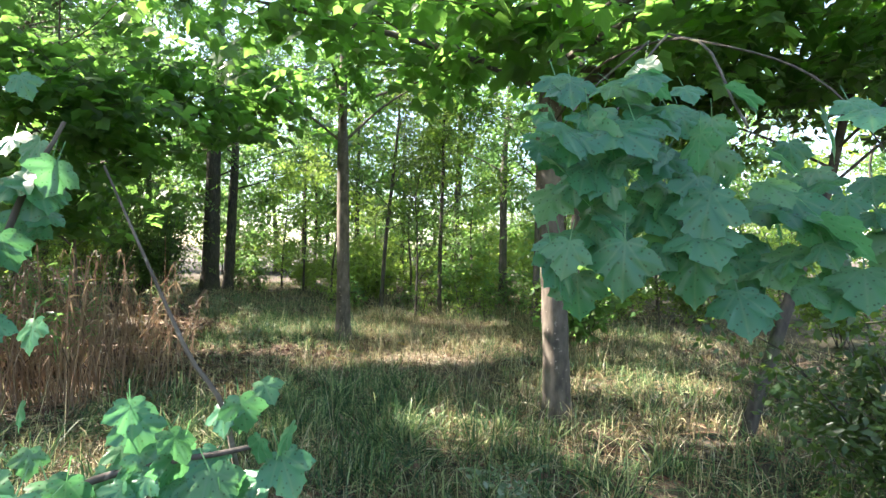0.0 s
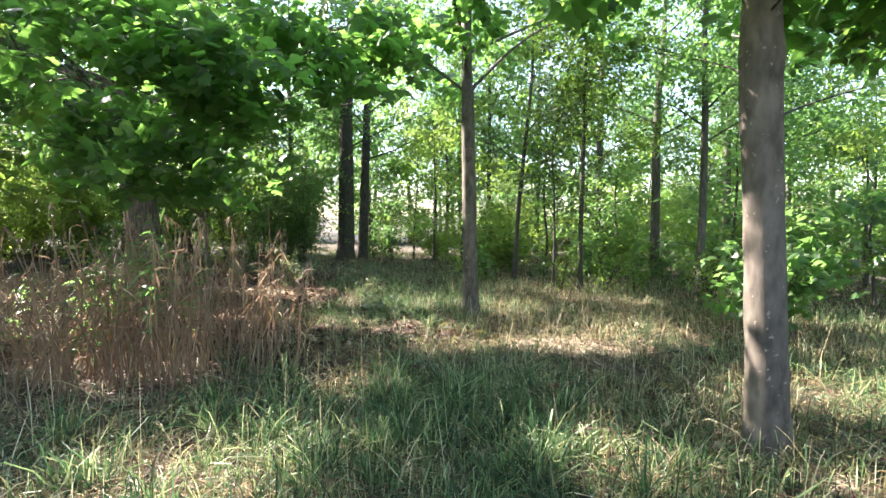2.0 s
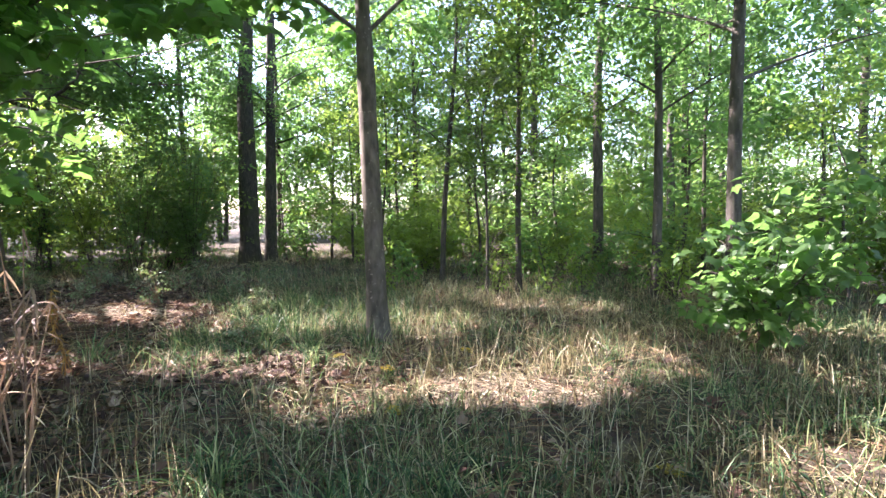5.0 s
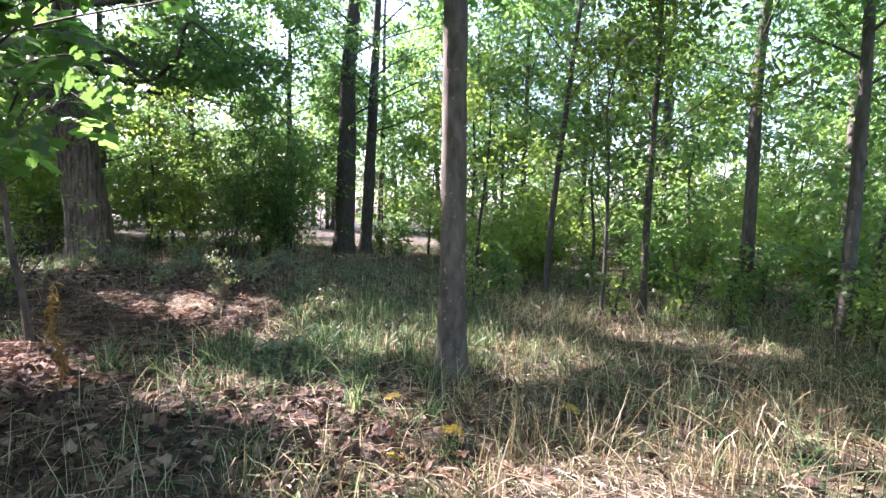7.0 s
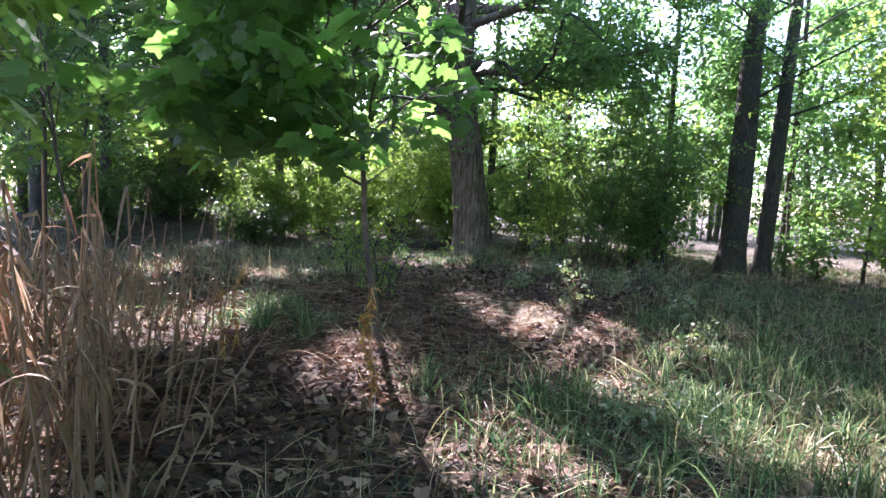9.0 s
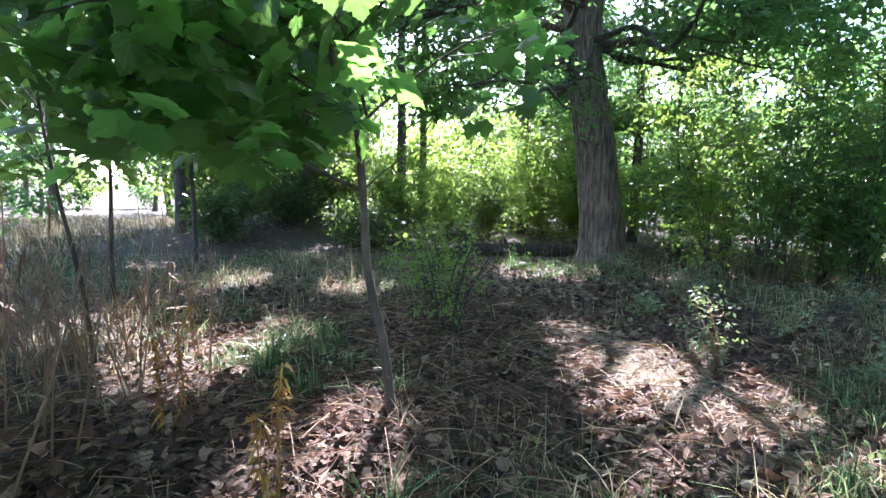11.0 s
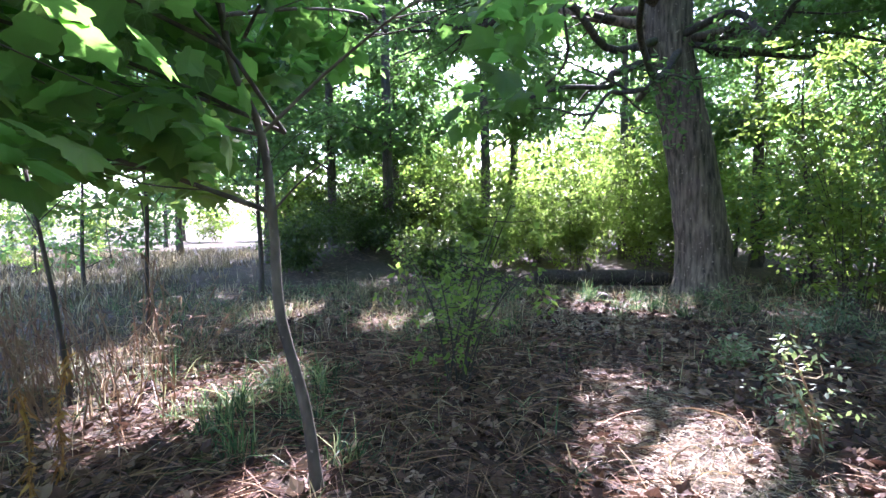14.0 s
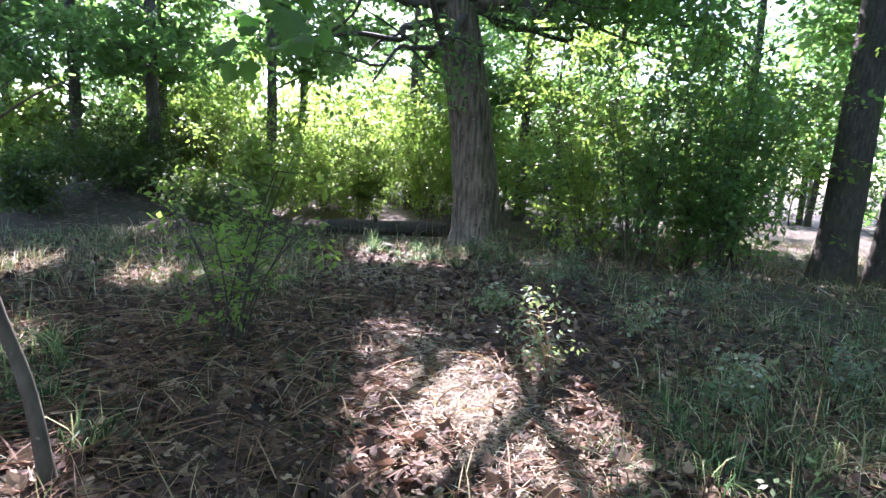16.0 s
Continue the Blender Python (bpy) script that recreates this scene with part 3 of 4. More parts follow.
slim("slim_tree", "thin dark young tree with a straight stem", (0.0, 13.2), 8.0, 0.055, 21, 0.3, 1.7, 1200, bark=BARK_DARK, mat=LEAF_LIGHT)
slim("sapling_tree", "small dark sapling with few low side twigs", (-0.56, 12.3), 3.6, 0.03, 22, 0.25, 0.9, 260, bark=BARK_DARK, mat=LEAF_DARK)
slim("slim_tree", "grey trunk of a young tree behind grass", (0.65, 21.0), 11, 0.15, 23, 0.35, 3.2, 1500)
slim("slim_tree", "ivy-dark young tree among bushes", (2.0, 16.6), 11, 0.13, 24, 0.35, 3.0, 1400)
slim("slim_tree", "slim grey tree standing in dry grass", (2.3, 12.7), 9, 0.085, 25, 0.34, 2.3, 1200)
slim("slim_tree", "slim grey tree with a forked top", (4.3, 18.7), 10, 0.12, 26, 0.35, 2.8, 1300)
slim("slim_tree", "forked grey tree behind a bright bush", (2.75, 10.7), 9, 0.10, 27, 0.36, 2.8, 1500)
slim("slim_tree", "thin dark stem at the edge of the grass", (4.1, 15.6), 8, 0.05, 28, 0.35, 2.0, 800, bark=BARK_DARK)
slim("twin_tree", "dark trunk of a pair of close trees", (-8.2, 18.9), 13, 0.30, 29, 0.32, 3.2, 1900, (0.2, 0.0), BARK_DARK)
slim("twin_tree", "thinner dark trunk of a pair of close trees", (-7.8, 19.5), 12, 0.19, 30, 0.32, 3.0, 1500, (0.25, 0.1), BARK_DARK)
slim("slim_tree", "thin dark stem before a sunny glade", (-5.5, 23.4), 8, 0.08, 31, 0.3, 2.2, 900, bark=BARK_DARK)
slim("slim_tree", "thin dark stem before a sunny glade", (-4.6, 24.2), 8, 0.07, 32, 0.3, 2.2, 900, bark=BARK_DARK)
slim("small_tree", "dark leaning stem of a small tree", (2.68, 4.7), 5.5, 0.06, 33, 0.42, 2.1, 1300, (2.0, 0.5), BARK_DARK, LEAF_DARK)
slim("sapling_tree", "thin dark sapling among straw", (-13.4, 5.8), 5.0, 0.05, 34, 0.3, 1.8, 700, bark=BARK_DARK)
slim("sapling_tree", "thin dark sapling among straw", (-9.7, 5.5), 4.2, 0.03, 35, 0.32, 1.5, 420, bark=BARK_DARK, mat=LEAF_LIGHT, shapes=LOBES)
slim("sapling_tree", "thin dark leaning sapling beside dry stalks", (-7.3, 6.1), 3.6, 0.022, 36, 0.38, 1.3, 300, (-0.1, -0.5), BARK_DARK, LEAF_LIGHT, shapes=LOBES)
slim("slim_tree", "slim tree behind the slender sycamore", (-1.6, 14.5), 9, 0.06, 37, 0.25, 2.0, 1000, (0.5, 0.2), BARK_DARK, LEAF_DARK)

for k, (x, y, h) in enumerate([(-11.5, 20.8, 12), (-9.3, 23.6, 12), (-14.6, 19.6, 12), (-6.6, 25.6, 12), (-3.6, 23.0, 11), (-1.8, 25.4, 12), (5.8, 22.4, 12), (8.6, 17.8, 12)]):
    slim("woodland_tree", "leafy woodland tree behind the clearing", (x, y), h, 0.11, 240 + k, 0.24, 3.0, 1100, bark=BARK_DARK, shapes=FAR_OVALS, dense=1.0)

# trees added on the sun side so that their crowns shade the way
# those with x > -10 stand out of view, only to block sun
for k, (x, y, h, s) in enumerate([(-19.5, 11, 17, 4.6), (-21, 16, 16, 4.8), (-17.5, 18.5, 13, 4.2), (-18.5, 4.5, 14, 4.0), (-5.6, 0.2, 10, 3.4), (-9.5, 0.8, 11, 3.2), (-7.5, -3.0, 11, 3.4), (-8.4, 3.5, 10, 3.3), (-5.4, 2.9, 9.5, 3.6), (-22.5, 8.0, 17, 4.2), (-18.6, 8.0, 16, 4.4), (-20.5, 6.0, 15, 4.0), (-24.5, 3.5, 15, 4.0), (-23.0, 12.5, 18, 4.2), (-27.0, -2.0, 12, 3.8), (-26.5, 7.5, 18, 4.2), (-24, 17.5, 15, 4.0)]):
    slim("woodland_tree", "leafy woodland tree on the sun side, added to shade the clearing", (x, y), h, 0.16, 50 + k, 0.42 if x > -10 else 0.22, s, 850 if x > -10 else 2700, shapes=FAR_OVALS, dense=1.0)

# woodland all round
far_kinds = []
for k in range(4):
    rng = R(70 + k)
    h = 11 + 1.5 * k
    far_kinds.append(tree("woodland_tree", "leafy woodland tree in the distance", (-30 - 9 * k, 30, 0), straight(h, (0.5, 0.3), 0.4, 70 + k), [0.15, 0.13, 0.11, 0.08, 0.05, 0.02],
                          ring_of_limbs(rng, 16, 0.16, 0.97, 3.2, 1.2, 0.045, 6), FAR_OVALS, LEAF_FAR, BARK_FAR, 70 + k, 820, 0.6, group="distant woodland trees", gaps=False, fine=False, sides=8))
rng = R(80)
placed = [(-30 - 9 * k, 30) for k in range(4)]
tries = 0
while len(placed) < 66 and tries < 4000:
    tries += 1
    a, d = rng.uniform(0, 2 * math.pi), rng.uniform(19, 50)
    x, y = -3 + d * math.cos(a), 8 + d * math.sin(a)
    if min(math.hypot(x - p, y - q) for p, q in placed) < 3.6:
        continue
    if (x > -14 and y < 2 and (d < 36 or rng.uniform() < 0.6)) or (-50 < x < -12 and -16 < y < 5.5):
        continue
    if x < -3 and abs((y - 8) - (x + 3) * SUN.y / SUN.x) < 14 and d < 26:
        continue
    if -22 < x < -3.5 and 24.0 < y < 31:
        continue
    placed.append((x, y))
    s = rng.uniform(0.8, 1.25)
    t = copy_thing(far_kinds[len(placed) % 4], pose(x, y, float(floor_height(x, y)) - 0.05, 0, 0, math.degrees(rng.uniform(0, 6.28))))
    t.scale = (s, s, s)

for k, x in enumerate((-17, -13.5, -10.2, -7.2, -4.0, -0.5)):
    copy_thing(far_kinds[k % 4], pose(x, 33 + 1.5 * (k % 2), float(floor_height(x, 33)) - 0.05, 0, 0, 70 * k))

for k, (x, y) in enumerate([(-34, -6), (-38, -1), (-32, -12), (-41, 4), (-37, -17), (-33, 1), (-29, -17), (-43, -9)]):
    copy_thing(far_kinds[k % 4], pose(x, y, float(floor_height(x, y)) - 0.05, 0, 0, 50 * k)).scale = [0.85 + 0.08 * (k % 3)] * 3

# young trees filling the storey under the tall ones
young = [tree("young_tree", "young bright-leaved tree under the taller ones", ((-9, 23), (3, 27), (7.2, 17))[k] + (0,), straight(4.6 + k, (0.3, 0.2), 0.15, 90 + k), [0.05, 0.045, 0.035, 0.025, 0.015, 0.005],
              ring_of_limbs(R(90 + k), 15, 0.12, 0.97, 1.9, 0.6, 0.012, 5), OVALS, LEAF_LIGHT if k else LEAF_FAR, BARK_DARK, 90 + k, 400, 0.32, group="young trees of the lower storey", gaps=False, fine=False, sides=6, size=(1.0, 1.9)) for k in range(3)]
spots = [(-9, 23), (3, 27), (7.2, 17)]
rng = R(95)
tries = 0
while len(spots) < 46 and tries < 5000:
    tries += 1
    x, y = rng.uniform(-30, 14), rng.uniform(3, 36)
    if min(math.hypot(x - p, y - q) for p, q in spots) < 2.2 or math.hypot(x + 2, y - 9) < 11.5 or (-23 < x < -7.5 and y < 16) or (abs(x + 5.5) < 1.8 and y > 20) or (x < -14 and y < 6) or (-22 < x < -3.5 and 24 < y < 30.5):
        continue
    spots.append((x, y))
    copy_thing(young[len(spots) % 3], pose(x, y, float(floor_height(x, y)) - 0.03, 0, 0, math.degrees(rng.uniform(0, 6.28)))).scale = [rng.uniform(0.7, 1.25)] * 3

for k, (x, y) in enumerate([(-17.5, -1.5), (-20, -5.5), (-15.2, 1.2), (-23.5, -3), (-3.2, 15.6), (3.4, 14.7), (5.3, 12.6), (-0.9, 16.9), (1.1, 18.4), (4.7, 20.6), (-4.7, 18.3), (6.4, 15.3), (-2.4, 20.6), (-6.2, 20.8), (0.2, 21.8), (7.6, 11.6)]):
    copy_thing(young[(k + 1) % 3], pose(x, y, float(floor_height(x, y)) - 0.03, 0, 0, 77 * k)).scale = [(0.62, 0.8, 0.95)[k % 3]] * 3

# ---- bushes ----


def bush(name, label, at, radius, height, shapes, mat, seed, sprigs, stems=7, group="", gaps=True, size=(0.7, 1.2), category="bush", bark=BARK_DARK, low=0.2):
    rng = R(seed)
    root = thing(name, (at[0], at[1], float(floor_height(*at))), label, category, group)
    lines = []
    for k in range(stems):
        a, out = rng.uniform(0, 6.28), radius * rng.uniform(0.3, 0.95)
        h = height * rng.uniform(0.45, 1.0)
        s = rng.uniform(-0.12, 0.12, 2) * radius
        pts = [(s[0], s[1], -0.03), (s[0] + math.cos(a) * out * 0.35, s[1] + math.sin(a) * out * 0.35, h * 0.5), (s[0] + math.cos(a) * out, s[1] + math.sin(a) * out, h)]
        ln = spline(pts, 7)
        own = [(ln, np.linspace(0.013, 0.004, 7))]
        for j in range(5):
            q = ln[rng.integers(2, 7)]
            b = rng.uniform(0, 6.28)
            e = q + np.array([math.cos(b), math.sin(b), rng.uniform(-0.1, 0.6)]) * radius * rng.uniform(0.3, 0.65)
            own.append((spline([q, (q + e) / 2 + rng.uniform(-0.06, 0.06, 3), e], 4), np.linspace(0.006, 0.002, 4)))
        v, q = joined([tube(l, r, 3) for l, r in own])
        part("stem", mesh_of("stem", v, [q], bark, True), root)
        lines += own
    pts = np.empty((sprigs, 3))
    for i in range(sprigs):
        l = lines[rng.integers(len(lines))][0]
        g = rng.uniform(0.7, len(l) - 1.001)
        j = int(g)
        pts[i] = l[j] + (l[j + 1] - l[j]) * (g - j)
    pts += rng.normal(0, 0.16 * radius ** 0.5, pts.shape)
    pts = pts[pts[:, 2] > low * rng.uniform(0.3, 1.0, len(pts))]
    if gaps:
        pts = pts[~in_gap(pts + np.array(root.location), rng, 0.3)]
    part("foliage", crown_of(pts, shapes, mat, rng, 0.5, size), root)
    return root


SMALL = [sprig(SPRIG_RNG, 6, oval_leaf(), 0.075, 0.08) for _ in range(3)]
bush("hazel_bush", "bright green broad-leaved bush in the grass", (2.55, 9.2), 0.95, 1.7, LOBES[:2], LEAF_FAR, 101, 330, 7, size=(0.5, 0.9), gaps=False)
bush("thin_bush", "thin straggling bush of small bright leaves", (-7.4, 9.3), 0.72, 1.75, OVALS, LEAF_LIGHT, 102, 120, 9, gaps=False, size=(0.4, 0.85))
bush("thin_bush", "thin straggling bush of small bright leaves", (-9.2, 9.5), 0.6, 1.3, OVALS, LEAF_LIGHT, 103, 130, 6, gaps=False, size=(0.4, 0.85))
for k, (x, y, r, h) in enumerate([(-9.7, 15.9, 1.6, 4.6), (-11.2, 17.2, 1.8, 5.0), (-9.2, 17.8, 1.6, 4.4), (-13.4, 16.8, 1.6, 4.4), (-10.6, 19.2, 1.8, 5.0), (-10.6, 15.5, 1.2, 3.4), (-8.6, 16.5, 1.2, 3.6), (-9.6, 17.0, 1.3, 3.0)]):
    # every third bush gets the lighter leaf colour to suggest sunlit foliage
    bush("elder_bush", "tall green leafy bush beside the old tree", (x, y), r, h, OVALS, LEAF_LIGHT if k % 3 == 2 else LEAF_FAR, 110 + k, 560, 14, "tall bushes beside the old tree", False, low=0.15, size=(0.7, 1.3))
for k, (x, y, r, h) in enumerate([(-17.0, 13.2, 1.7, 3.3), (-18.2, 15.6, 1.8, 3.9), (-17.2, 10.8, 1.5, 2.6), (-19.6, 12.6, 1.8, 3.8), (-16.6, 16.0, 1.5, 3.6), (-20.0, 9.6, 1.6, 3.0)]):
    bush("hazel_bush", "sunlit yellow-green bush behind the log", (x, y), r, h, OVALS, LEAF_LIGHT, 120 + k, 1500, 12, "sunlit bushes behind the log", False)
for k, (x, y, r, h) in enumerate([(-18.8, 8.2, 1.4, 1.5), (-17.5, 7.4, 1.2, 1.2), (-20.5, 6.3, 1.5, 1.6), (-15.2, 9.3, 0.9, 1.1), (-16.0, 6.0, 1.0, 1.3)]):
    bush("bramble_bush", "dark low bramble on a bank", (x, y), r, h, OVALS, LEAF_DARK, 130 + k, 700, 9, "brambles on the bank")
bush("elder_bush", "dark shrub with small leaves at the way's edge", (2.75, 3.1), 0.7, 1.5, SMALL, LEAF_DARK, 140, 700, 8)
for k, (x, y, r, h) in enumerate([(-6.8, 31, 1.8, 2.6), (-4.4, 31, 1.8, 2.4), (-9.2, 31, 1.8, 3.0), (-2.5, 22.5, 1.4, 2.2), (-0.8, 19.5, 1.2, 1.8), (2.2, 21.5, 1.5, 2.3), (3.6, 17.2, 1.2, 1.8), (5.2, 16.6, 1.4, 2.2), (-3.4, 18.6, 1.1, 1.7), (6.2, 12.5, 1.3, 2.0), (-1.5, 26, 1.8, 2.4), (1.2, 25.5, 1.8, 2.6), (4.2, 24, 1.8, 2.6), (7.0, 20, 1.8, 2.6), (-5.2, 20.5, 1.0, 1.4), (-2.2, 16.2, 0.9, 1.3), (8.5, 14, 1.6, 2.6), (-0.2, 23.2, 1.2, 1.7), (5.6, 20.6, 1.2, 1.8), (7.4, 9.5, 1.4, 2.2), (1.2, 17.6, 0.8, 1.2)]):
    bush("hazel_bush", "leafy green bush among the trees", (x, y), r, h, OVALS, LEAF_LIGHT, 150 + k, 520, 8, "bushes among the trees")
far_bush = [bush("hedge_bush", "dense green bush at the wood's edge", (-24 - 4 * k, 20 + 5 * k), 2.4, 3.4, FAR_OVALS, LEAF_FAR if k else LEAF_LIGHT, 170 + k, 420, 9, "bushes at the wood's edge", False) for k in range(2)]
for k in range(72):
    a = k * 2 * math.pi / 72
    d = rng.uniform(21, 34)
    x, y = -3 + d * math.cos(a), 8 + d * math.sin(a)
    if -36 < x < -12 and -16 < y < 4.0:
        x, y = -3 + 41 * math.cos(a), 8 + 41 * math.sin(a)
    if -20 < x < -3.8 and 24 < y < 30.5 or (y < 1 and x > -16 and k % 3):
        continue
    copy_thing(far_bush[k % 2], pose(x, y, float(floor_height(x, y)), 0, 0, math.degrees(rng.uniform(0, 6.28)))).scale = (1, 1, rng.uniform(0.75, 1.2))
for k, (x, y, h) in enumerate([(-23.5, 5.2, 1.2), (-25.0, 8.6, 1.5), (-24.2, 11.8, 1.4), (-26.2, 14.6, 1.7), (-23.8, 17.4, 1.5), (-21.8, 20.2, 1.4), (-27.5, 11.0, 2.0), (-28.5, 6.5, 1.8), (-28.0, 17.5, 2.0), (-21.5, 13.6, 1.25), (-21.0, 16.8, 1.3), (-17.0, 20.6, 1.3), (-13.6, 21.4, 1.3), (-30.5, 9.0, 2.2), (-30.0, 14.0, 2.2)]):
    copy_thing(far_bush[0], pose(x, y, float(floor_height(x, y)), 0, 0, 67 * k)).scale = (1.0, 1.0, h)
# ---- log and stump ----
rng = R(200)
log = thing("fallen_log", (-14.1, 12.9, 0.14), "dark weathered fallen log lying beside the old tree", "log")
ln = spline([(-0.2, -1.45, 0.04), (-0.1, -0.6, 0.02), (0.05, 0.4, 0.03), (0.2, 1.4, 0.0)], 22)
v, q = tube(ln, np.interp(np.linspace(0, 1, 22), [0, 0.04, 0.5, 0.96, 1], [0.13, 0.165, 0.175, 0.16, 0.12]), 18, rng, 0.05)
part("trunk", mesh_of("trunk", v, [q, np.arange(18)[None, ::-1], np.arange(len(v) - 18, len(v))[None]], LOG_BARK, True), log)
v, q = tube(spline([(0, -0.3, 0.15), (0.05, -0.32, 0.28), (0.07, -0.4, 0.34)], 6), np.linspace(0.05, 0.025, 6), 8, rng, 0.08)
part("branch_stub", mesh_of("branch_stub", v, [q, np.arange(len(v) - 8, len(v))[None]], LOG_BARK, True), log)
stump = thing("rotten_stump", (-12.05, 12.2, 0), "small dark rotten stump on the trodden way", "stump")
v, q = tube(spline([(0, 0, -0.05), (0.02, 0, 0.05), (0.03, 0.02, 0.13)], 8), [0.17, 0.16, 0.15, 0.14, 0.13, 0.12, 0.10, 0.07], 12, rng, 0.12)
part("wood", mesh_of("wood", v, [q, np.arange(len(v) - 12, len(v))[None]], LOG_BARK, True), stump)

# ---- near leaves that can be told apart ----
BIG = lobed_leaf()
big_leaf = [mesh_of("leaf", BIG[0] * s + np.array([0, 0, 0.0]), [BIG[1]], LEAF_NEAR, True) for s in (0.10, 0.122)]

# blades in the shade-toned leaf colour
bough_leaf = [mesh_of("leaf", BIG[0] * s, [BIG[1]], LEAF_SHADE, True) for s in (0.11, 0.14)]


def hang_leaves(parent, count, line, spread, seed, face, blades=big_leaf):
    """Single large leaves hanging from a bough; face: the turn about z that their upper sides look to."""
    rng = R(seed)
    base = np.array(parent.parent.location)
    line = np.asarray(line)
    for k in range(count):
        p = line[rng.integers(len(line))] + rng.uniform(-1, 1, 3) * np.array(spread)
        ob = part("leaf", blades[k % 2], parent)
        m = Matrix.Translation(Vector(p - base)) @ pose(0, 0, 0, 0, 0, face + rng.uniform(-55, 55)) @ pose(0, 0, 0, -rng.uniform(25, 95), rng.uniform(-25, 25), rng.uniform(-30, 30))
        ob.matrix_basis = m @ Matrix.Diagonal((*([rng.uniform(0.65, 1.1)] * 3), 1))


def bough(parent, pts, r, name="limb", bark=BARK_DARK, n=16):
    base = np.array(parent.location)
    ln = spline(pts, n)
    v, q = tube(ln - base, np.linspace(r, r * 0.3, n), 7)
    return ln, part(name, mesh_of(name, v, [q], bark, True), parent)


low, low_bough = bough(maple, [(1.0, 5.05, 2.85), (0.95, 3.6, 2.85), (0.85, 2.1, 2.45), (0.58, 1.2, 1.88)], 0.010)
side1, side1_bough = bough(maple, [(0.88, 2.3, 2.55), (0.5, 1.6, 2.15), (0.2, 1.14, 1.74)], 0.005)
side2, side2_bough = bough(maple, [(0.88, 2.3, 2.55), (0.98, 1.6, 2.15), (0.98, 1.2, 1.72)], 0.005)
side3, side3_bough = bough(maple, [(0.88, 2.5, 2.6), (0.6, 2.45, 2.35), (0.45, 2.4, 2.15)], 0.007)
hang_leaves(side1_bough, 36, side1[14:], (0.08, 0.08, 0.20), 301, 180)
hang_leaves(side1_bough, 30, side1[13:] + np.array([0.15, 0.0, 0.02]), (0.10, 0.08, 0.19), 307, 180)
hang_leaves(low_bough, 46, low[14:] - np.array([0, 0, 0.16]), (0.20, 0.1, 0.20), 302, 180)
hang_leaves(side2_bough, 46, side2[13:], (0.18, 0.12, 0.20), 303, 180)
hang_leaves(side3_bough, 6, side3[12:], (0.16, 0.1, 0.05), 304, 180)

shoot = thing("sycamore_shoot", (-1.15, 1.25, 0), "low sycamore shoots with big blue-green leaves at the way's edge", "shrub")
a1, a1_bough = bough(shoot, [(-1.15, 1.25, -0.03), (-1.15, 1.28, 0.6), (-0.95, 1.32, 1.0), (-0.5, 1.36, 1.12)], 0.02, "stem")
a2, a2_bough = bough(shoot, [(-1.15, 1.25, -0.03), (-1.25, 1.3, 0.9), (-1.12, 1.35, 1.6), (-1.02, 1.4, 1.9)], 0.016, "stem")
a3, a3_bough = bough(shoot, [(-0.5, 1.42, -0.03), (-0.58, 1.42, 1.05), (-0.72, 1.42, 1.35), (-0.95, 1.45, 1.8)], 0.010, "stem", BARK_MAPLE)
a4, a4_bough = bough(shoot, [(-1.15, 1.25, -0.03), (-1.2, 1.2, 0.7), (-0.95, 1.2, 1.02), (-0.6, 1.2, 0.98)], 0.014, "stem")
hang_leaves(a1_bough, 40, a1[9:], (0.2, 0.1, 0.15), 305, 180)
hang_leaves(a4_bough, 26, a4[9:], (0.16, 0.1, 0.10), 308, 180)
hang_leaves(a2_bough, 22, a2[8:], (0.08, 0.1, 0.2), 306, 180)
# the young sycamore's boughs over the way
b1, b1_bough = bough(sapling, [(-5.8, 8.3, 1.95), (-5.2, 8.1, 2.35), (-4.5, 7.9, 2.3), (-4.1, 7.85, 2.15)], 0.012)
b2, b2_bough = bough(sapling, [(-5.8, 8.3, 1.95), (-5.3, 7.7, 2.2), (-4.7, 7.2, 2.25), (-4.4, 7.0, 2.1)], 0.012)
b3, b3_bough = bough(sapling, [(-5.8, 8.1, 2.45), (-5.3, 8.5, 2.75), (-4.8, 8.6, 2.65), (-4.4, 8.5, 2.5)], 0.01)
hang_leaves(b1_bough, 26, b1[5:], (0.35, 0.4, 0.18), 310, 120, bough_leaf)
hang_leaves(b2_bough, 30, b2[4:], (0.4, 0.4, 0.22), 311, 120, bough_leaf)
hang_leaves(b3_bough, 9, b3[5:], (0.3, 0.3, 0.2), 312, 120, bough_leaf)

# ---- dry stalks ----


def strip_set(rng, starts, dirs, lengths, widths, sag, segs=2):
    """Curved narrow blades: (verts, faces). dirs: unit starting directions; sag: how far the tip falls, in shares of the length."""
    n = len(starts)
    side = np.cross(dirs, rng.normal(0, 1, (n, 3)))
    side /= np.linalg.norm(side, axis=1)[:, None] + 1e-9
    rows = []
    for k in range(segs + 1):
        f = k / segs
        c = starts + dirs * (lengths * f)[:, None]
        c[:, 2] -= sag * lengths * f * f
        w = (widths * (1 - f) ** 0.6 * 0.5)[:, None]
        if k < segs:
            rows += [c - side * w, c + side * w]
        else:
            rows += [c]
    m = 2 * segs + 1
    vs = np.stack(rows, 1).reshape(-1, 3)
    o = (np.arange(n) * m)[:, None]
    quads = np.concatenate([o + np.array([[2 * k, 2 * k + 1, 2 * k + 3, 2 * k + 2]]) for k in range(segs - 1)]) if segs > 1 else np.zeros((0, 4), int)
    tris = o + np.array([[2 * segs - 2, 2 * segs - 1, 2 * segs]])
    return vs, quads, tris


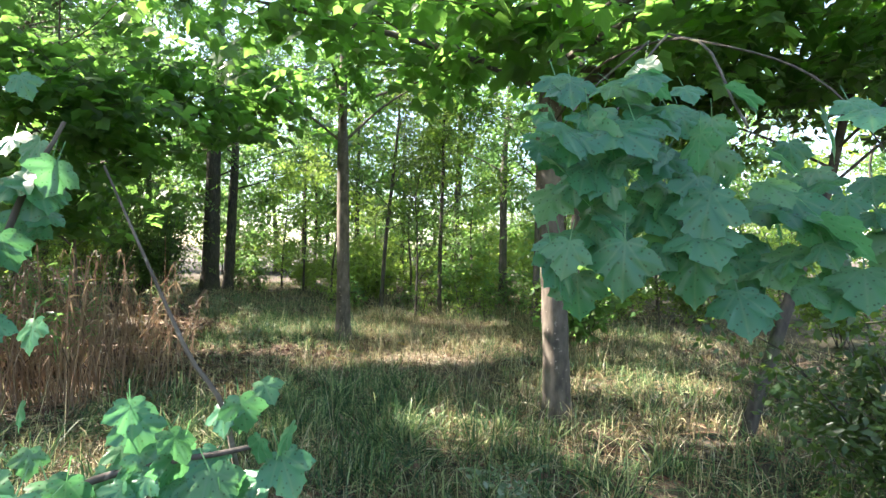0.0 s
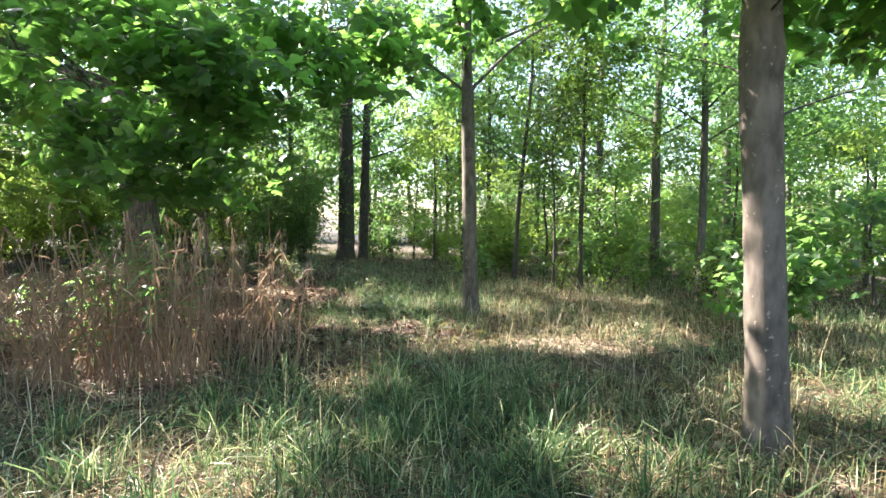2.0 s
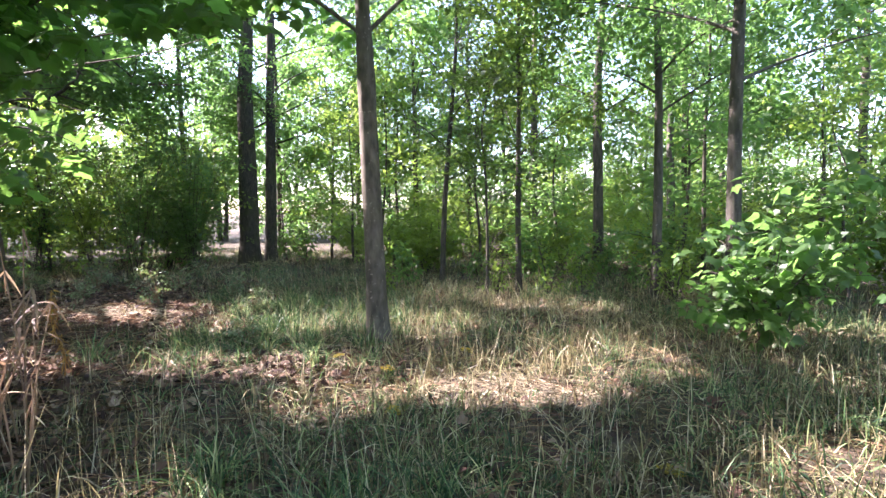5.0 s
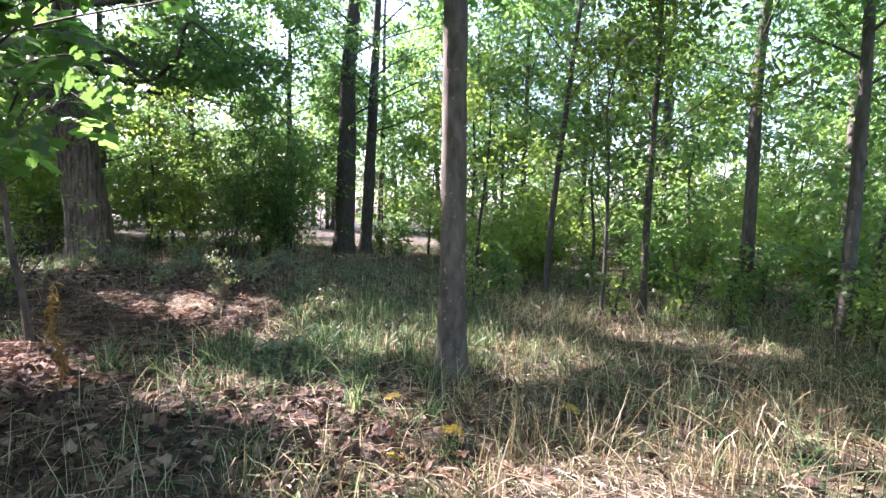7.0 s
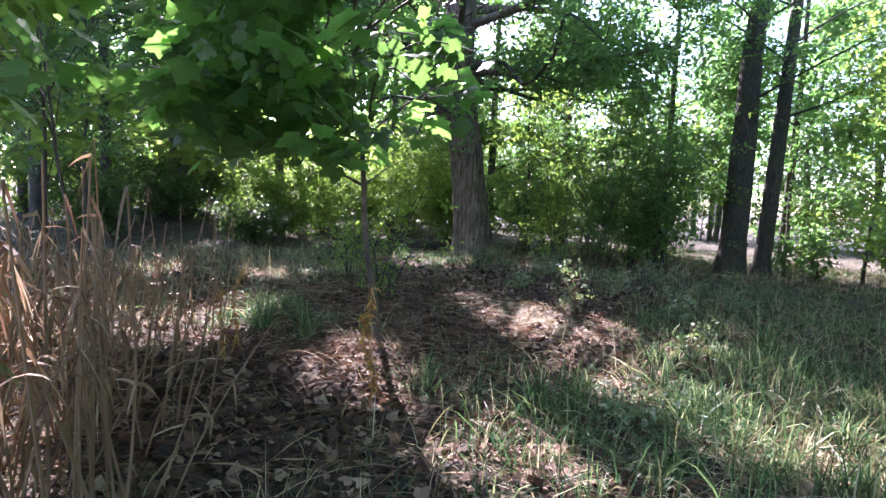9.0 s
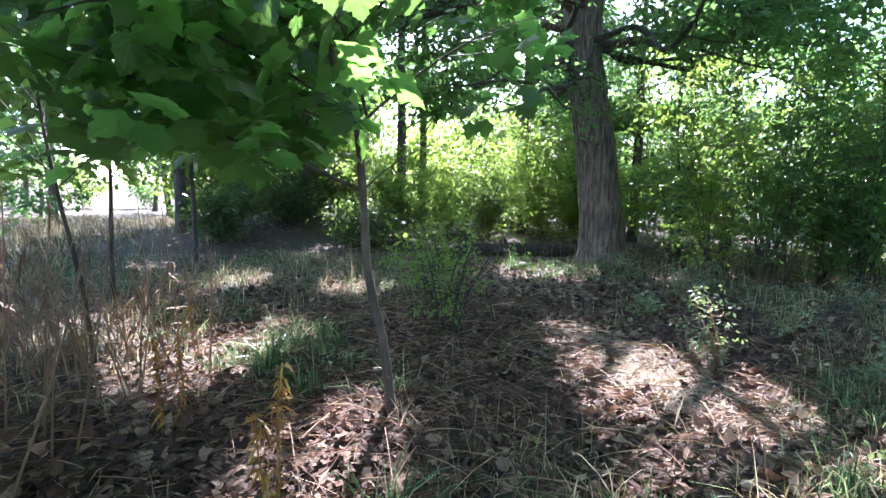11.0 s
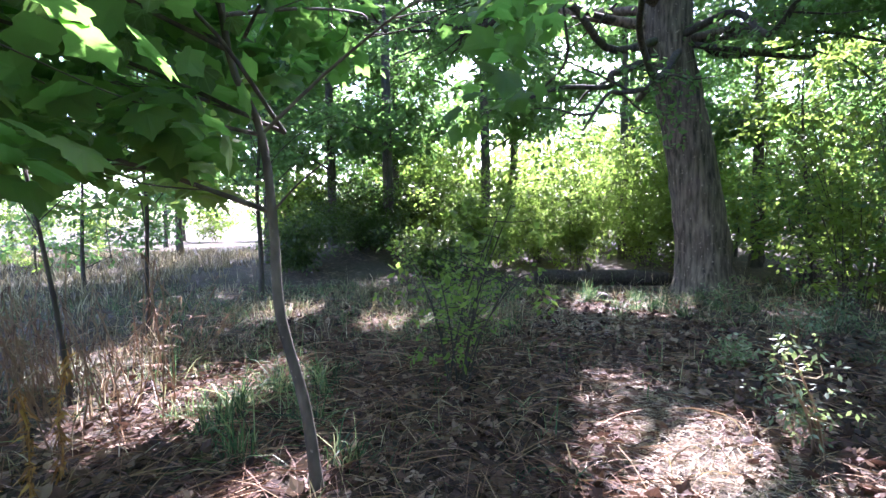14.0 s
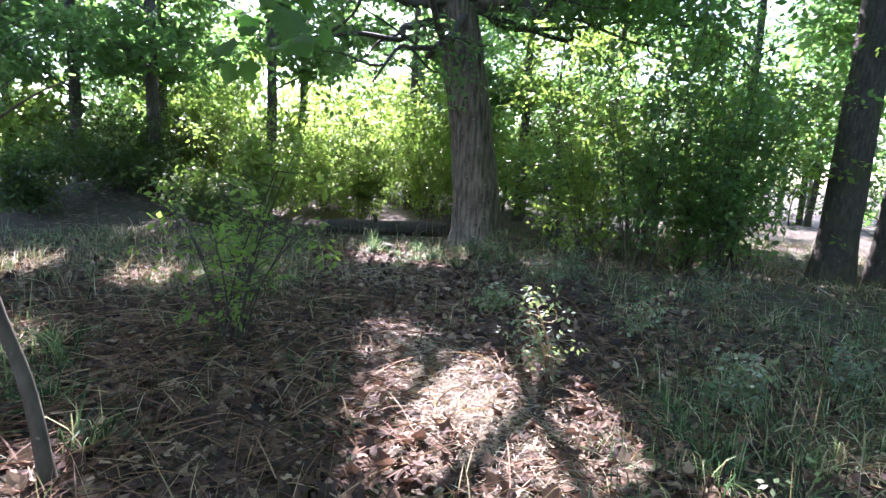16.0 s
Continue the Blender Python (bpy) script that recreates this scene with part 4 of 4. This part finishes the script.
def stalk_clump(seed, at, green, name="dry_stalk_clump", label="clump of brown dry stalks with withered hanging leaves", stalks=10, leaves=9, spread=0.16):
    rng = R(seed)
    root = thing(name, at, label, "plant", "dry stalks beside the way")
    st, dr, ln, wd = [], [], [], []
    gs = []
    for k in range(stalks):
        x, y = rng.normal(0, spread, 2)
        h = rng.uniform(0.8, 1.55)
        tip = np.array([x + rng.normal(0, 0.12), y + rng.normal(0, 0.12), h])
        line = spline([(x, y, -0.03), ((x + tip[0]) / 2 + rng.normal(0, 0.035), (y + tip[1]) / 2, h * 0.5), tip], 7)
        v, q = tube(line, np.linspace(0.0075, 0.0035, 7), 4)
        part("stem", mesh_of("stem", v, [q], STALK), root)
        for j in range(leaves):
            p = line[rng.integers(3, 7)]
            a = rng.uniform(0, 6.28)
            st.append(p)
            dr.append((math.cos(a) * 0.35, math.sin(a) * 0.35, rng.uniform(-1.0, 0.25)))
            ln.append(rng.uniform(0.08, 0.2))
            wd.append(rng.uniform(0.007, 0.018))
        if green and k % 2:
            for j in range(13):
                a = rng.uniform(0, 6.28)
                gs.append((*(tip - np.array([0, 0, rng.uniform(-0.05, 0.3)])), math.cos(a) * 0.8, math.sin(a) * 0.8, rng.uniform(0.0, 0.5), rng.uniform(0.1, 0.2)))
    dr = np.array(dr)
    v, q, t = strip_set(rng, np.array(st), dr / np.linalg.norm(dr, axis=1)[:, None], np.array(ln), np.array(wd), 0.5, 3)
    part("withered_leaves", mesh_of("withered_leaves", v, [q, t], STALK), root)
    if green:
        g = np.array(gs)
        d = g[:, 3:6] / np.linalg.norm(g[:, 3:6], axis=1)[:, None]
        v, q, t = strip_set(rng, g[:, :3], d, g[:, 6], rng.uniform(0.014, 0.026, len(g)), 0.9, 4)
        part("green_leaves", mesh_of("green_leaves", v, [q, t], LEAF_FAR), root, "fresh green top leaves")
    return root


kinds = [stalk_clump(400, (-3.55, 6.1, 0), False), stalk_clump(401, (-4.05, 5.7, 0), False), stalk_clump(402, (-4.5, 5.5, 0), True, label="clump of brown dry stalks with green tops"),
         stalk_clump(403, (-5.6, 6.35, 0), False, label="few thin upright dry stalks with shrivelled dark leaves", stalks=5, leaves=9, spread=0.22)]


def inside(x, y, poly):
    hit, j = False, len(poly) - 1
    for i in range(len(poly)):
        (x1, y1), (x2, y2) = poly[i], poly[j]
        if (y1 > y) != (y2 > y) and x < (x2 - x1) * (y - y1) / (y2 - y1) + x1:
            hit = not hit
        j = i
    return hit


STALKS = [(-3.3, 6.2), (-2.6, 5.5), (-2.9, 5.0), (-5.0, 4.6), (-8.2, 4.2), (-8.6, 6.4), (-6.6, 7.1), (-5.4, 6.4), (-4.2, 6.5)]
rng = R(410)
made = 0
while made < 66:
    x, y = rng.uniform(-8.6, -2.7), rng.uniform(4.2, 7.1)
    if not inside(x, y, STALKS) or (x < -5.3 and rng.uniform() < 0.75):
        continue
    made += 1
    s = rng.uniform(0.65, 1.12) * (0.8 if x < -4.4 else 1.0)
    kind = 3 if x < -5.0 or y > 5.8 else rng.choice([0, 1, 2], p=[0.30, 0.30, 0.40])
    copy_thing(kinds[kind], pose(x, y, 0, rng.normal(0, 11), rng.normal(0, 11), rng.uniform(0, 360))).scale = (1, 1, s)

RUST = stalk_material("rusty_stalk", [(0.0, (0.22, 0.10, 0.03)), (0.6, (0.42, 0.22, 0.05)), (1.0, (0.55, 0.36, 0.08))], 0.3)
for k, (x, y) in enumerate([(-5.62, 7.05), (-4.35, 7.75)]):
    dock = thing("dock_stalk", (x, y, 0), "rusty orange dried dock stalk in leaf litter", "plant", "rusty dock stalks")
    rng = R(430 + k)
    for m in range(2):
        line = crooked(rng, (0.05 * m, 0, -0.03), (0.1 * m - 0.05, rng.normal(0, 0.05), 0.8 - 0.15 * m), 4, 0.03)
        v, q = tube(line, np.linspace(0.006, 0.003, len(line)), 5)
        part("stem", mesh_of("stem", v, [q], RUST), dock)
        p = line[rng.integers(4, len(line), 90)] + rng.normal(0, 0.012, (90, 3))
        d = rng.normal(0, 1, (90, 3)) * np.array([0.5, 0.5, 0.4]) - np.array([0, 0, 0.35])
        v, q, t = strip_set(rng, p, d / np.linalg.norm(d, axis=1)[:, None], rng.uniform(0.03, 0.09, 90), rng.uniform(0.01, 0.02, 90), 0.4)
        part("seed_head", mesh_of("seed_head", v, [q, t], RUST), dock)

# ---- weeds ----
for k, (x, y, h, r) in enumerate([(-6.0, 11.45, 0.62, 0.26), (-7.25, 14.9, 0.6, 0.3), (-6.6, 12.9, 0.5, 0.25), (-8.6, 13.2, 0.55, 0.3), (-9.6, 14.4, 0.5, 0.3), (-3.2, 9.1, 0.3, 0.18), (-5.2, 12.4, 0.4, 0.2), (-4.1, 11.0, 0.35, 0.2), (0.36, 3.2, 0.3, 0.14), (-10.6, 13.6, 0.5, 0.25), (-5.2, 13.6, 0.4, 0.25), (-7.9, 12.0, 0.35, 0.22)]):
    bush("weed", "pale-leaved weed with small whitish tops", (x, y), r, h, SMALL, LEAF_PALE, 500 + k, 70, 5, "weeds beside the way", False, (0.5, 0.9), "plant", STALK, 0.08)

seedling = [bush("seedling", "small leafy seedling in the woodland grass", ((-2.4, 12.6), (1.4, 14.4))[k], 0.32, 0.7, (SMALL, OVALS)[k], (LEAF_LIGHT, LEAF_FAR)[k], 520 + k, 60, 4, "seedlings in the grass", False, (0.7, 1.2), "plant", BARK_DARK, 0.1) for k in range(2)]
rng = R(525)
for k in range(70):
    x, y = rng.uniform(-9, 7), rng.uniform(11.0, 24)
    if math.hypot(x + 3, y - 9) < 4.5 or abs(x + 5.5) < 1.0 or (x < -3.5 and y < 17):
        continue
    copy_thing(seedling[k % 2], pose(x, y, float(floor_height(x, y)), 0, 0, rng.uniform(0, 360))).scale = [rng.uniform(0.6, 1.7)] * 3

# ---- fallen leaves: the yellow ones singly ----
yellow = mesh_of("leaf", BIG[0] * 0.14, [BIG[1]], LEAF_YELLOW, True)
rng = R(600)
for x, y in [(-1.6, 7.75), (-1.35, 8.15), (-5.0, 9.2), (-2.0, 8.6), (-0.6, 8.9), (-3.6, 10.4), (0.7, 6.4), (-1.0, 7.2)]:
    ob = new("fallen_leaf", yellow)
    tagged(ob, "yellow fallen sycamore leaf lying on dry grass", "leaf", "yellow fallen leaves")
    ob.matrix_world = pose(x, y, float(floor_height(x, y)) + 0.035, rng.uniform(-14, 14), rng.uniform(-14, 14), rng.uniform(0, 360))

# ---- litter, straw and grass ----


def spread(rng, n, weight, box=(-14.5, 6.5, -0.5, 24.0)):
    """n places in the box, kept by a weight between 0 and 1 and by a patchy noise."""
    out = []
    left = n
    while left > 0:
        x, y = rng.uniform(box[0], box[1], 4 * n), rng.uniform(box[2], box[3], 4 * n)
        keep = rng.uniform(0, 1, 4 * n) < weight(x, y)
        p = np.stack([x[keep], y[keep]], 1)[:left]
        out.append(p)
        left -= len(p)
    p = np.vstack(out)
    return np.column_stack([p, floor_height(p[:, 0], p[:, 1])])


def bell(x, y, cx, cy, rx, ry):
    return np.exp(-((x - cx) / rx) ** 2 - ((y - cy) / ry) ** 2)


def patchy(x, y, s=1.0, o=0.0):
    return 0.5 + 0.5 * np.sin(s * 1.9 * x + 1.3 * np.sin(s * 1.1 * y + o)) * np.sin(s * 1.7 * y + 1.1 * np.sin(s * 1.3 * x + o))


def nearness(x, y):
    d = np.minimum(np.hypot(x + 0.5, y - 4), np.minimum(np.hypot(x + 4.5, y - 9.5), np.minimum(np.hypot(x - 0.5, y - 8.5), np.hypot(x + 9.5, y - 9.5) + 1.5)))
    return np.clip(1.3 - d / 6.0, 0.16, 1)


def bare(x, y):
    """Where the floor is bare or littered rather than grassy."""
    b = bell(x, y, -4.6, 7.3, 2.0, 1.4) + bell(x, y, -10.5, 11.6, 2.4, 1.2) + 0.8 * bell(x, y, -7.4, 10.9, 1.8, 0.8) + 0.8 * bell(x, y, -2.2, 8.2, 0.9, 0.9) + 0.9 * bell(x, y, -8.4, 8.0, 2.6, 1.6) + 0.95 * bell(x, y, -7.5, 12.6, 3.2, 2.0) + 0.9 * bell(x, y, -6.1, 10.6, 1.3, 0.9) + 0.8 * bell(x, y, -6.4, 9.2, 1.8, 1.1) + 0.85 * bell(x, y, -4.6, 10.0, 1.0, 0.55)
    return np.clip(b, 0, 1)


def litter_weight(x, y):
    # last factor thins the dark leaves so the sun patch stays bright
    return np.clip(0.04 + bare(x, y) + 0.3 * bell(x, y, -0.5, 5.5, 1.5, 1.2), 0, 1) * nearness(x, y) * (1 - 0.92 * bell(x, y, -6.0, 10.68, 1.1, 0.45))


rng = R(700)
pts = spread(rng, 26000, litter_weight)
pts[:, 2] += rng.uniform(0.008, 0.045, len(pts))
CURLED = (simple_lobed()[0] * np.array([0.115, 0.115, 0.28]), simple_lobed()[1])
v, f = scatter(pts, CURLED, rng, 0.5, (0.35, 0.95))
tagged(new("leaf_litter", mesh_of("leaf_litter", v, [f], LEAF_DEAD)), "brown curled dead leaves strewn over the floor", "leaf litter", kind="stuff")

# brown stems are left out of the sun patch to keep it pale
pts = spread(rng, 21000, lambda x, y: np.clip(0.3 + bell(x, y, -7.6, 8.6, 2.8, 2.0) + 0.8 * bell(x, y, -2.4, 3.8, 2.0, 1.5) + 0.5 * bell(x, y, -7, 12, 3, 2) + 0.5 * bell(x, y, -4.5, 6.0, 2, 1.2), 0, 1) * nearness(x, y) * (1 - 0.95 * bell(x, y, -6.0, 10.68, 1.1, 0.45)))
a = rng.uniform(0, 6.28, len(pts))
d = np.column_stack([np.cos(a), np.sin(a), np.abs(rng.normal(0.1, 0.22, len(pts)))])
pts[:, 2] += 0.02 + 0.12 * bell(pts[:, 0], pts[:, 1], -7.2, 9.0, 2.4, 1.6) * rng.uniform(0, 1, len(pts))
v, q, t = strip_set(rng, pts, d, rng.uniform(0.2, 0.8, len(pts)), rng.uniform(0.004, 0.0095, len(pts)), d[:, 2] + 0.05, 4)
tagged(new("fallen_straw", mesh_of("fallen_straw", v, [q, t], STRAW)), "flattened reddish-brown stems lying on the floor", "straw", kind="stuff")

# straw laid over the sun patches, its pale colour adding to their brightness
rng = R(705)
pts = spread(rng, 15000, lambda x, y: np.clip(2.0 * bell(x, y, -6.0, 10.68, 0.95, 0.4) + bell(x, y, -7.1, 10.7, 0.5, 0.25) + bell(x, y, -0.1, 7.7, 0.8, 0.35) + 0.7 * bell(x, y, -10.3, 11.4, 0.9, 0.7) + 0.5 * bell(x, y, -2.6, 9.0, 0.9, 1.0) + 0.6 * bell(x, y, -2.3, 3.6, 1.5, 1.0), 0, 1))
a = rng.uniform(0, 6.28, len(pts))
d = np.column_stack([np.cos(a), np.sin(a), rng.normal(0.05, 0.1, len(pts))])
pts[:, 2] += 0.04
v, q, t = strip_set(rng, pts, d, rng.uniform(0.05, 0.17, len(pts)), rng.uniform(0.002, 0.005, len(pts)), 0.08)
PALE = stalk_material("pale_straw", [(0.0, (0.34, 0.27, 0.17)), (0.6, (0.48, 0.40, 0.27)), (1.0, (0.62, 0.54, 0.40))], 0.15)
tagged(new("trodden_straw", mesh_of("trodden_straw", v, [q, t], PALE)), "pale straw on the way, lightened to brighten the sun patches", "straw", kind="stuff")


def grass(name, label, mat, seed, tufts, per, weight, height, lean, width, sag):
    rng = R(seed)
    c = spread(rng, tufts, weight)
    p = np.repeat(c, per, 0)
    p[:, :2] += rng.normal(0, 0.055, (len(p), 2))
    hs = np.repeat(rng.uniform(0.55, 1.3, tufts), per) * rng.uniform(*height, len(p))
    a = rng.uniform(0, 6.28, len(p))
    tl = np.abs(rng.normal(0, lean, len(p)))
    d = np.column_stack([np.cos(a) * np.sin(tl), np.sin(a) * np.sin(tl), np.cos(tl)])
    p[:, 2] -= 0.01
    v, q, t = strip_set(rng, p, d, hs, rng.uniform(*width, len(p)), sag * rng.uniform(0.5, 1.25, len(p)), 3)
    return tagged(new(name, mesh_of(name, v, [q, t], mat)), label, "grass", kind="stuff")


def grassy(x, y):
    # last factor clears grass from the sun patch so pale straw shows
    return np.clip(1.05 - bare(x, y) - 0.6 * bell(x, y, -5, 5.6, 3, 1.2), 0.02, 1) * nearness(x, y) * (1 - 0.85 * bell(x, y, -0.15, 7.7, 0.6, 0.28))


grass("dry_grass", "dry straw-coloured woodland grass", GRASS_DRY, 800, 13000, 10, lambda x, y: grassy(x, y) * np.clip(0.35 + 0.65 * patchy(x, y, 0.8, 2) + 0.5 * bell(x, y, -2.2, 3.4, 1.6, 1.2), 0, 1), (0.14, 0.55), 1.1, (0.004, 0.011), 0.6)
grass("green_grass", "tufts of fresh green grass", GRASS_GREEN, 801, 9000, 10, lambda x, y: grassy(x, y) * np.clip(0.1 + patchy(x, y, 0.6) ** 2 + 1.0 * bell(x, y, -1.4, 4.6, 1.8, 1.4) + 0.5 * bell(x, y, -3.0, 10.5, 1.5, 1.5), 0, 1), (0.16, 0.58), 0.9, (0.004, 0.012), 0.75)
grass("tall_grass", "tall dry seeding grass stems", GRASS_DRY, 802, 1100, 4, lambda x, y: grassy(x, y) * (0.12 + bell(x, y, -2.3, 6.4, 0.9, 0.8) + bell(x, y, 0.0, 8.0, 1.2, 0.4)), (0.4, 0.8), 0.25, (0.003, 0.005), 0.3)
grass("grass_tussock", "thick arching tussocks of long green grass", GRASS_GREEN, 803, 230, 60, lambda x, y: bell(x, y, -1.3, 4.9, 1.1, 0.8) + 0.8 * bell(x, y, -0.2, 3.9, 1.3, 0.7) + 0.6 * bell(x, y, -2.2, 3.6, 0.8, 0.8) + 0.6 * bell(x, y, -2.6, 9.6, 1.2, 1.0) + 0.5 * bell(x, y, -3.8, 11.5, 1.1, 0.6) + 0.4 * bell(x, y, -11.2, 12.9, 0.8, 0.8) + 0.6 * bell(x, y, -4.9, 11.9, 0.8, 0.35) + 0.6 * bell(x, y, -6.9, 7.9, 0.8, 0.5), (0.35, 0.8), 0.6, (0.006, 0.013), 0.85)


def meadow(x, y):
    return np.clip((-8.5 - x) / 4, 0, 1) * np.clip((4.5 - y) / 3, 0, 1)


rng = R(810)
c = spread(rng, 2600, meadow, (-28, -8.5, -14, 4.5))
p = np.repeat(c, 8, 0)
p[:, :2] += rng.normal(0, 0.12, (len(p), 2))
a, tl = rng.uniform(0, 6.28, len(p)), np.abs(rng.normal(0, 0.4, len(p)))
d = np.column_stack([np.cos(a) * np.sin(tl), np.sin(a) * np.sin(tl), np.cos(tl)])
v, q, t = strip_set(rng, p, d, rng.uniform(0.25, 0.7, len(p)), rng.uniform(0.01, 0.022, len(p)), 0.35)
tagged(new("meadow_grass", mesh_of("meadow_grass", v, [q, t], GRASS_DRY)), "sunlit tall meadow grass beyond the trees", "grass", kind="stuff")
